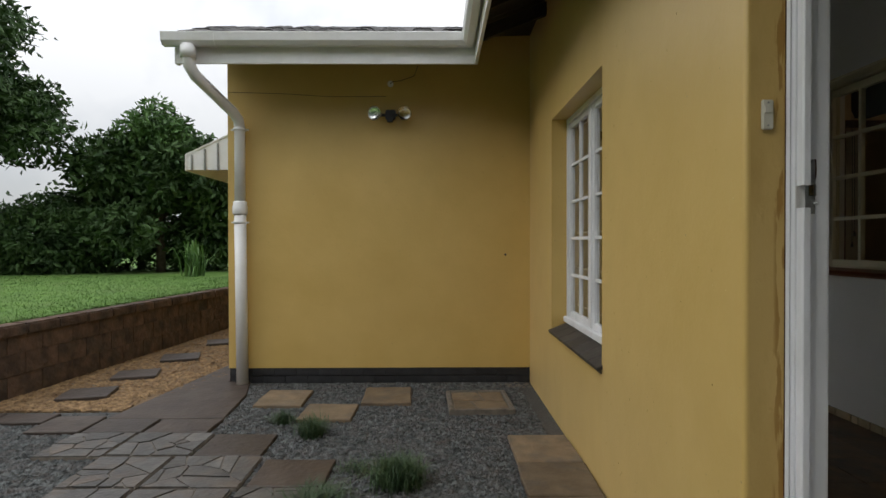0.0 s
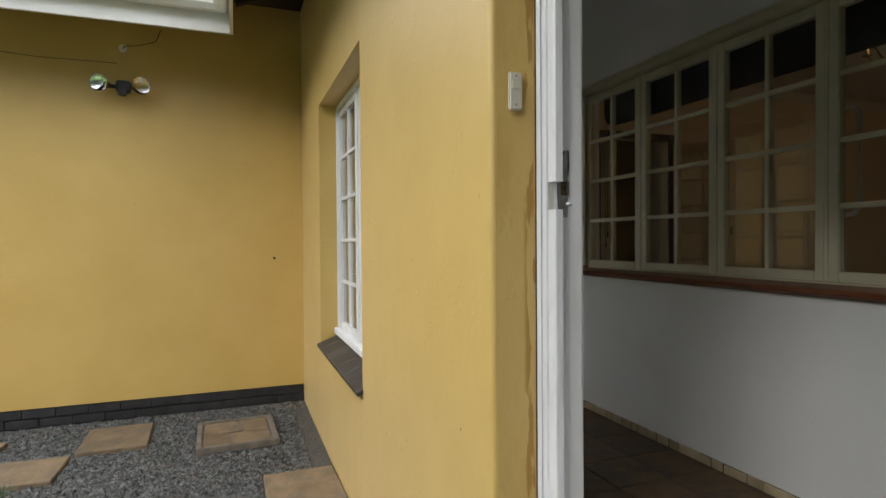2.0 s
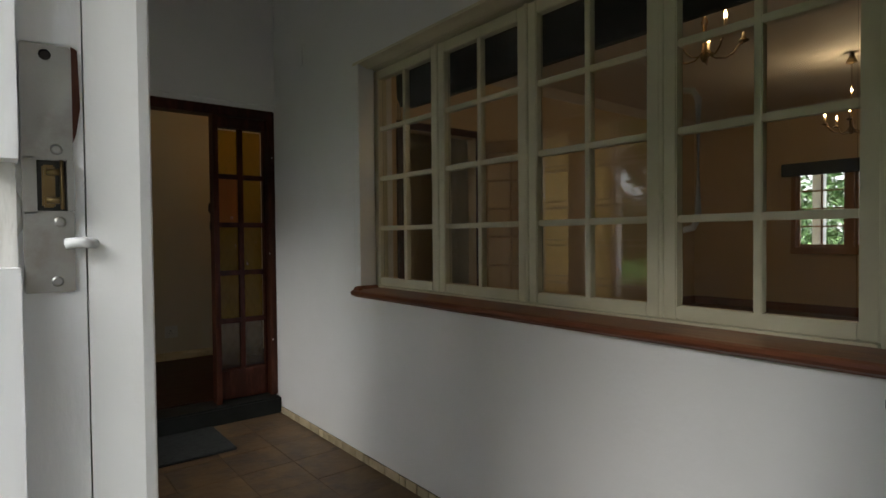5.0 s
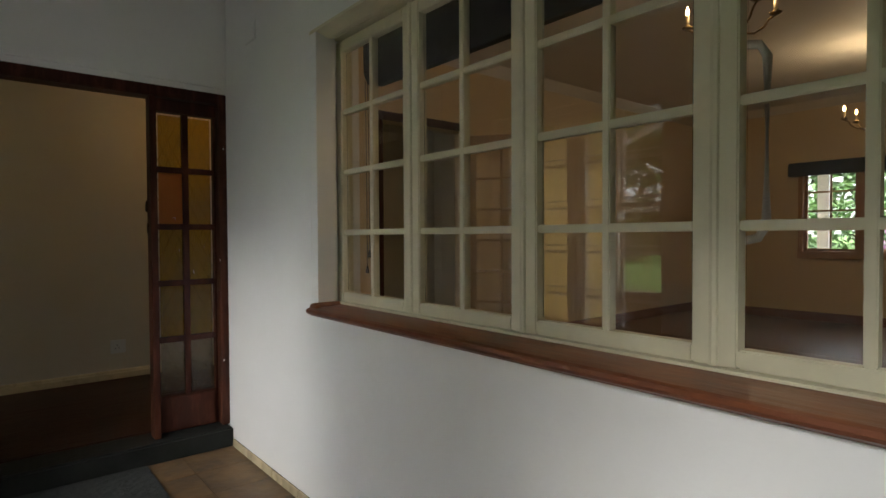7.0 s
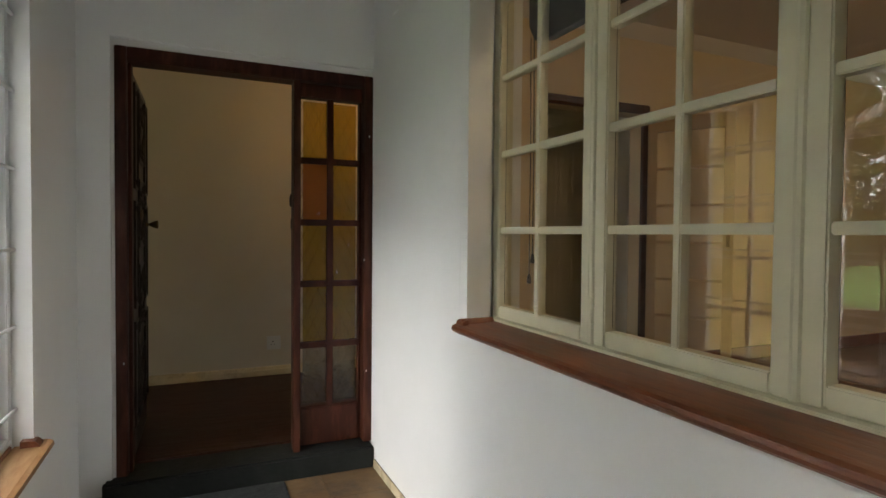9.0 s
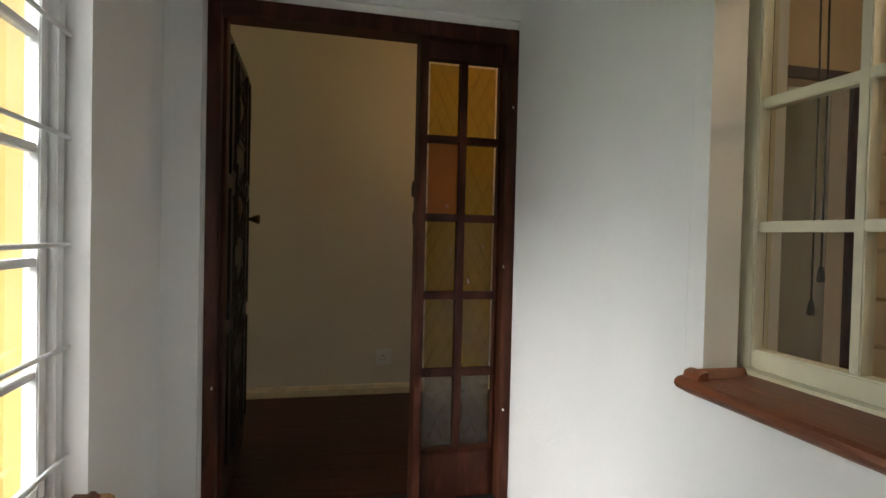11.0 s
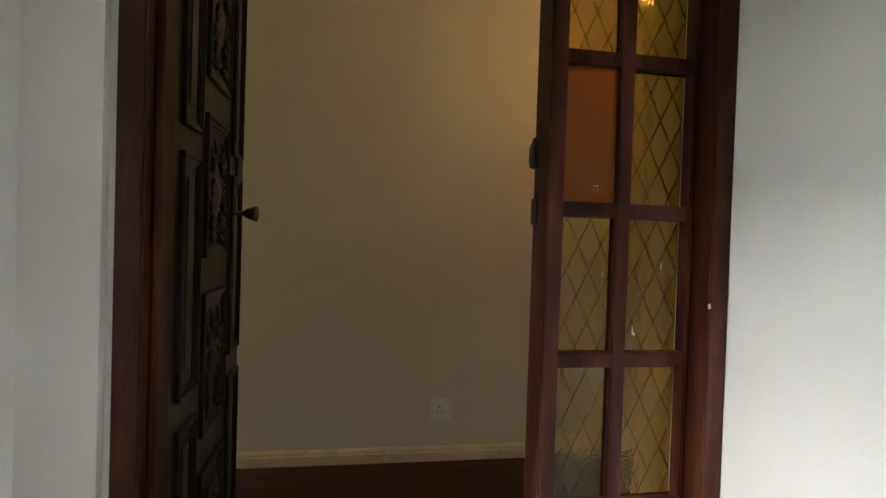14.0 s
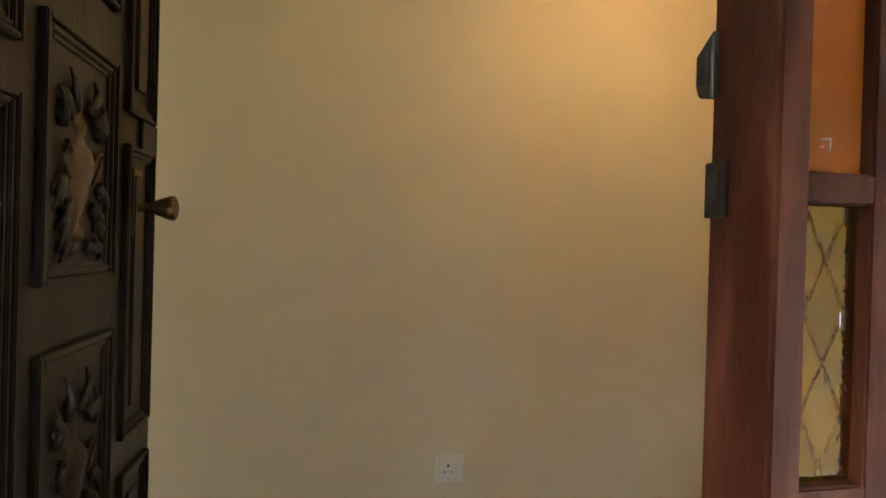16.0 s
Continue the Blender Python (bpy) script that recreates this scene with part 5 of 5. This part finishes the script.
# strap-leaved plant near the house corner
def strap_plant(name, label, x, y, z, count, height, spread, mat, seed, width=0.012):
    rng = random.Random(seed)
    verts, faces = [], []
    for i in range(count):
        a, bend, h = rng.uniform(0, 2 * math.pi), rng.uniform(0.2, 1.0) * spread, height * rng.uniform(0.55, 1.1)
        bx, by = x + rng.gauss(0, spread * 0.30), y + rng.gauss(0, spread * 0.30)
        c, d = math.cos(a), math.sin(a)
        b = len(verts)
        for k, q in enumerate((0, 0.4, 0.75)):
            w = width * (1 - 0.5 * q)
            px, py, pz = bx + c * bend * q * q, by + d * bend * q * q, z - 0.01 + h * (q - 0.35 * q * q * bend / spread)
            verts += [(px - d * w, py + c * w, pz), (px + d * w, py - c * w, pz)]
        verts.append((bx + c * bend * 1.05, by + d * bend * 1.05, z + h * (1 - 0.62 * bend / spread)))
        faces += [(b, b + 1, b + 3, b + 2), (b + 2, b + 3, b + 5, b + 4), (b + 4, b + 5, b + 6)]
    me = bpy.data.meshes.new(name)
    me.from_pydata(verts, [], faces)
    me.materials.append(mat)
    return tagged(new(name, me), label=label, category="plant", group="plants")


strap_plant("strap_leaf_plant", "tall strap-leaved plant at the edge of the lawn", -5.4, 13.0, 0.385, 60, 1.1, 0.45, LEAFLIGHT, 21, 0.025)
for x, y, n, h, sp in ((0.02, 3.36, 1100, 0.22, 0.19), (-0.66, 4.18, 420, 0.20, 0.16), (-0.96, 4.48, 300, 0.13, 0.12), (-0.40, 3.12, 420, 0.13, 0.22), (-0.25, 3.55, 120, 0.09, 0.14)):
    strap_plant("grass_tuft", "small dark green grass tuft growing in the gravel", x, y, GZ, n, h, sp, TUFT, int(1000 + x * 100), 0.0022)
# garden seen through the far lounge window
leaf_cloud("garden_shrubs", LEAFLIGHT, [(17, -2, 1.0, 1.4, 2.0, 1.4), (18, 2, 1.1, 1.4, 2.0, 1.5), (17.5, 5.5, 1.2, 1.3, 2.0, 1.5), (18, 9, 1.2, 1.5, 2.2, 1.6), (19, 13, 1.4, 1.5, 2.5, 1.8)], 9000, 0.22, 31, label="green garden shrubs beyond the verandah", category="shrub")
leaf_cloud("flowering_shrub", PURPLE, [(15.2, 3.6, 0.8, 0.8, 1.3, 0.8)], 1800, 0.13, 33, label="purple flowering shrub in the garden", category="shrub")
leaf_cloud("garden_tree_crown", LEAF, [(26, 4, 3.0, 2, 3, 2.6), (27, 10, 3.6, 2, 3, 3.2), (27, 16, 3.2, 2, 3, 3.0)], 6000, 0.4, 35, label="distant dark garden trees", category="tree", kind="stuff")


# ---- loose ground cover ----
def scatter(name, mat, count, seed, spot, size, flat, z, **tags):
    """Small angular stones, one mesh; spot(u, v) gives x, y or None."""
    rng = random.Random(seed)
    verts, faces = [], []
    oct_v = ((1, 0, 0), (-1, 0, 0), (0, 1, 0), (0, -1, 0), (0, 0, 1), (0, 0, -0.6))
    oct_f = ((0, 2, 4), (2, 1, 4), (1, 3, 4), (3, 0, 4))
    for i in range(count):
        p = spot(rng.random(), rng.random())
        if p is None:
            continue
        a = rng.uniform(0, math.pi)
        c, d, k = math.cos(a), math.sin(a), size * rng.uniform(0.6, 1.5)
        sx, sy, sz = k * rng.uniform(0.7, 1.3), k * rng.uniform(0.5, 0.9), k * flat * rng.uniform(0.6, 1.3)
        tilt = rng.uniform(-0.5, 0.5)
        b = len(verts)
        for x, y, w in oct_v:
            x, y, w = x * sx + rng.uniform(-0.2, 0.2) * k, y * sy + rng.uniform(-0.2, 0.2) * k, w * sz + x * sx * tilt
            verts.append((p[0] + x * c - y * d, p[1] + x * d + y * c, z + w + 0.15 * k))
        faces += [(b + q, b + r, b + t) for q, r, t in oct_f]
    me = bpy.data.meshes.new(name)
    me.from_pydata(verts, [], faces)
    me.materials.append(mat)
    return tagged(new(name, me), kind="stuff", **tags)


SLABS = []


def free(x, y):
    return not any(x0 - 0.01 < x < x1 + 0.01 and y0 - 0.01 < y < y1 + 0.01 for x0, x1, y0, y1 in SLABS)


def gravel_spot(u, v):
    y = 2.2 + 3.5 * v
    x = -2.25 + 3.4 * u if u < 0.97 else -4.0 + 2 * random.random()
    return (x, y) if free(x, y) and x > -3.7 else None


def left_gravel(u, v):
    x, y = -3.7 + 1.6 * u, 2.6 + 2.0 * v
    return (x, y) if free(x, y) else None


def chip_spot(u, v):
    y = 4.8 + 6.0 * v * v
    x0, x1 = wall_x(y) + 0.04, -2.2 + min(0.34, (y - 4.78) * 0.22)
    x = x0 + (x1 - x0) * u
    return (x, y) if free(x, y) else None


# ---- slabs ----
def slab(mat, x0, x1, y0, y1, z=0.03, turn=0.0, label="worn sandstone stepping slab set in gravel"):
    SLABS.append((x0, x1, y0, y1))
    cx, cy = (x0 + x1) / 2, (y0 + y1) / 2
    s = Shape()
    hx, hy = (x1 - x0) / 2, (y1 - y0) / 2
    rng = random.Random(int(cx * 977 + cy * 331))
    out = []
    for a, b in ((-1, -1), (0, -1), (1, -1), (1, 0), (1, 1), (0, 1), (-1, 1), (-1, 0)):
        out.append((a * hx + rng.uniform(-0.007, 0.007), b * hy + rng.uniform(-0.007, 0.007)))
    s.prism(out, -0.03, z, bevel=0.006)
    ob = s.make("paving_slab", mat, label=label, category="paving slab", group="paving slabs")
    ob.matrix_basis = pose(cx, cy, GZ, rng.uniform(-0.6, 0.6), rng.uniform(-0.6, 0.6), turn)
    return ob


def crazy_slab(x0, x1, y0, y1, seed, grey=True):
    """A square of broken slate set in mortar: cells of random points, each a piece."""
    SLABS.append((x0, x1, y0, y1))
    top = Shape().box(x0, x1, y0, y1, GZ - 0.03, GZ + 0.020, 0.004).make("crazy_paving_slab", MORTAR, label="square of broken grey slate set in mortar", category="paving slab", group="crazy paving")
    rng = random.Random(seed)
    pts = [(rng.uniform(x0, x1), rng.uniform(y0, y1)) for _ in range(10)]
    for i, p in enumerate(pts):
        poly = [(x0 + 0.006, y0 + 0.006), (x1 - 0.006, y0 + 0.006), (x1 - 0.006, y1 - 0.006), (x0 + 0.006, y1 - 0.006)]
        for j, q in enumerate(pts):
            if i == j:
                continue
            nx, ny = q[0] - p[0], q[1] - p[1]
            ln = math.hypot(nx, ny)
            lim = (nx * (p[0] + q[0]) + ny * (p[1] + q[1])) / 2 - 0.006 * ln
            cut = []
            for k in range(len(poly)):
                a, b = poly[k], poly[(k + 1) % len(poly)]
                da, db = nx * a[0] + ny * a[1] - lim, nx * b[0] + ny * b[1] - lim
                if da <= 0:
                    cut.append(a)
                if da * db < 0:
                    f = da / (da - db)
                    cut.append((a[0] + (b[0] - a[0]) * f, a[1] + (b[1] - a[1]) * f))
            poly = cut
            if len(poly) < 3:
                break
        if len(poly) >= 3:
            Shape().prism(poly, GZ + 0.005, GZ + 0.028 + rng.uniform(-0.003, 0.004)).make("slate_piece", CRAZY, top)


for x0, x1, y0, y1, turn in ((-1.32, -0.91, 4.87, 5.36, 1), (-0.86, -0.43, 4.49, 4.91, -1.5), (-0.42, 0.01, 4.92, 5.45, 1.5), (0.755, 1.165, 3.625, 4.11, 1), (0.745, 1.165, 3.155, 3.61, -1), (0.73, 1.165, 2.62, 3.14, 0)):
    slab(SAND, x0, x1, y0, y1, 0.03, turn)
for x0, x1, y0, y1 in ((-1.345, -0.905, 3.76, 4.16), (-0.84, -0.40, 3.30, 3.69), (-1.90, -1.43, 4.21, 4.53), (-2.36, -1.92, 4.22, 4.53), (-2.78, -2.38, 4.23, 4.60), (-3.22, -2.80, 4.45, 4.68), (-3.66, -3.24, 4.46, 4.70)):
    slab(DARKSLAB, x0, x1, y0, y1, 0.026, 0.5, "damp dark stone paving slab beside the gravel")
for k, (x0, x1, y0, y1) in enumerate(((-2.38, -1.93, 3.75, 4.20), (-1.91, -1.37, 3.77, 4.20), (-1.92, -1.46, 3.29, 3.74), (-1.44, -0.88, 3.28, 3.75), (-1.44, -0.90, 2.81, 3.26), (-1.90, -1.46, 2.83, 3.27), (-0.86, -0.40, 2.81, 3.28))):
    crazy_slab(x0, x1, y0, y1, 40 + k)
# broad concrete strip round the house corner
SLABS.append((-2.36, -1.47, 4.56, 5.3))
Shape().prism([(-2.36, 4.56), (-1.44, 4.56), (-1.50, 5.25), (-1.62, 5.72), (-1.84, 5.725), (-1.84, 7.5), (-2.0, 7.5)], GZ - 0.05, GZ + 0.022, bevel=0.006).make("concrete_apron", DARKSLAB, kind="structure")
for cx, cy, a in ((-2.96, 5.27, 14), (-2.92, 6.03, 18), (-2.86, 6.90, 20), (-2.75, 7.95, 22), (-2.6, 8.9, 20)):
    ob = slab(DARKSLAB, cx - 0.21, cx + 0.21, cy - 0.19, cy + 0.19, 0.04, a, "weathered stepping stone in pale bark chips")


def manhole():
    top = empty("manhole_cover", label="square inspection cover filled with broken stone", category="manhole cover")
    m = pose(0.605, 4.955, GZ, 0, 0, 2)
    SLABS.append((0.33, 0.88, 4.65, 5.27))
    s = Shape()
    s.box(-0.27, 0.27, -0.30, -0.265, 0, 0.05, 0.006, m).box(-0.27, 0.27, 0.265, 0.30, 0, 0.05, 0.006, m).box(-0.27, -0.235, -0.265, 0.265, 0, 0.05, 0.006, m).box(0.235, 0.27, -0.265, 0.265, 0, 0.05, 0.006, m)
    s.make("rim", MORTAR, top)
    Shape().box(-0.235, 0.235, -0.265, 0.265, 0, 0.030, 0, m).make("bed", MORTAR, top)
    for out in ([(-0.22, -0.25), (-0.03, -0.25), (-0.09, -0.02), (-0.22, 0.03)], [(-0.01, -0.25), (0.22, -0.25), (0.22, -0.07), (0.05, -0.02), (-0.06, -0.04)], [(-0.22, 0.05), (-0.08, 0.0), (0.04, 0.01), (0.0, 0.25), (-0.22, 0.25)], [(0.06, 0.0), (0.22, -0.05), (0.22, 0.25), (0.02, 0.25)]):
        Shape().prism(out, 0.03, 0.042, turn=m, bevel=0.003).make("stone", SAND, top)


manhole()
scatter("gravel", STONE, 30000, 5, gravel_spot, 0.0155, 0.6, GZ)
scatter("gravel_by_the_path", STONE, 7000, 6, left_gravel, 0.016, 0.6, GZ)
scatter("bark_chips", CHIP, 9000, 7, chip_spot, 0.022, 0.35, GZ + 0.008)


def rubble(u, v):
    return (0.80 + 0.36 * u, 5.50 + 0.2 * v)


scatter("plaster_crumbs", MORTAR, 60, 9, rubble, 0.02, 0.6, GZ)


def lawn_blades():
    rng = random.Random(4)
    verts, faces = [], []
    for i in range(40000):
        y = 4.2 + 9.0 * rng.random() ** 1.4
        x = wall_x(min(y, 12)) - 0.16 - rng.random() ** 1.5 * 9.0
        a, h, w = rng.uniform(0, 6.3), rng.uniform(0.012, 0.032), 0.003 + 0.0004 * y
        b = len(verts)
        c, d = math.cos(a), math.sin(a)
        verts += [(x - d * w, y + c * w, 0.38), (x + d * w, y - c * w, 0.38), (x + c * 0.02, y + d * 0.02, 0.385 + h)]
        faces.append((b, b + 1, b + 2))
    me = bpy.data.meshes.new("grass")
    me.from_pydata(verts, [], faces)
    me.materials.append(BLADE)
    tagged(new("grass", me), kind="stuff")


lawn_blades()


# ---- retaining wall of blocks ----
def retaining_wall():
    along = (WALL_B - WALL_A)
    length, ang = along.length, math.degrees(math.atan2(along.y, along.x))
    top = Shape().box(0, length, -0.148, -0.012, -0.5, 0.30, 0).make("retaining_wall", BLOCK, label="low stained concrete block retaining wall below the lawn", category="garden wall")
    top.matrix_basis = pose(WALL_A.x, WALL_A.y, 0, 0, 0, ang)
    me = Shape().box(-0.1955, 0.1955, -0.07, 0.07, -0.0975, 0.0975, 0.005).mesh("block", BLOCK)
    cope = Shape().box(-0.195, 0.195, -0.095, 0.095, -0.055, 0.055, 0.016).mesh("coping_block", BLOCK)
    for c in range(4):
        z = -0.245 + 0.196 * c + 0.09
        n = int(length / 0.392)
        for k in range(n):
            ob = new("block" if c < 3 else "coping_block", me if c < 3 else cope)
            ob.parent = top
            ob.matrix_basis = pose(0.2 + 0.392 * k + (0.196 if c % 2 else 0), -0.092 + random.uniform(-0.004, 0.004), z if c < 3 else 0.352, random.uniform(-0.8, 0.8), 0, random.uniform(-0.6, 0.6))
    return top


retaining_wall()

# ---- plinth bricks of the back wall ----
plinth = structure("plinth_back", PLINTH, -1.83, 1.173, 5.735, 5.86, -0.6, -0.111)
me = Shape().box(-0.108, 0.108, -0.02, 0.02, -0.033, 0.033, 0.004).mesh("brick", PLINTH)
for r in range(3):
    for k in range(14):
        x = -1.715 + 0.222 * k + (0.111 if r % 2 else 0)
        if x > 1.06:
            continue
        ob = new("brick", me)
        ob.parent = plinth
        ob.matrix_basis = pose(x, 5.738 + random.uniform(-0.003, 0.003), -0.15 - 0.074 * r, random.uniform(-1, 1), 0, random.uniform(-0.6, 0.6))

# ---- passage floor tiles and skirting tiles ----
passage_floor = bpy.data.objects["passage_floor"]
me = Shape().box(-0.1485, 0.1485, -0.1485, 0.1485, -0.008, 0.0, 0.001).mesh("floor_tile", FLOORTILE)
for i in range(5):
    for j in range(17):
        x, y = 2.72 - 0.30 * i, 5.0 - 0.30 * j
        if y < 0.1 and i > 2:
            continue
        ob = new("floor_tile", me)
        ob.parent = passage_floor
        ob.matrix_basis = pose(x, y, random.uniform(-0.0008, 0.0008), 0, 0, random.choice((0, 90, 180, 270)))
skirting = structure("skirting_east", GROUT, 2.8645, 2.8695, -1.4, 5.12, 0.0, 0.046)
rng = random.Random(12)
y = 5.12
while y > 0.3:
    ln = rng.choice((0.09, 0.13, 0.07, 0.15, 0.05))
    Shape().box(2.858, 2.866, y - ln, y - 0.004, 0.002, 0.047 + rng.uniform(-0.003, 0.003), 0.0015).make("skirting_tile", SKIRT, skirting)
    y -= ln + rng.choice((0.0, 0.004, 0.006))
skirting_end = structure("skirting_end", GROUT, 1.49, 1.57, 5.1755, 5.1805, 0.0, 0.046)
for k in range(1):
    Shape().box(1.49, 1.57, 5.169, 5.177, 0.002, 0.048, 0.0015).make("skirting_tile", SKIRT, skirting_end)
hall_floor = bpy.data.objects["hall_floor"]
me = Shape().box(-0.60, 0.60, -0.0470, 0.0470, -0.01, 0.0, 0.0006).mesh("floor_board", HALLFLOOR)
for j in range(17):
    for k in range(3):
        x = (2.225 if j < 6 else 0.4) + 1.205 * k + (0.5 if j % 2 and j > 5 else 0)
        if x > 3.6:
            continue
        ob = new("floor_board", me)
        ob.parent = hall_floor
        ob.matrix_basis = pose(min(x, 3.55), 5.41 + 0.0945 * j, 0.1225 + random.uniform(-0.0005, 0.0005))
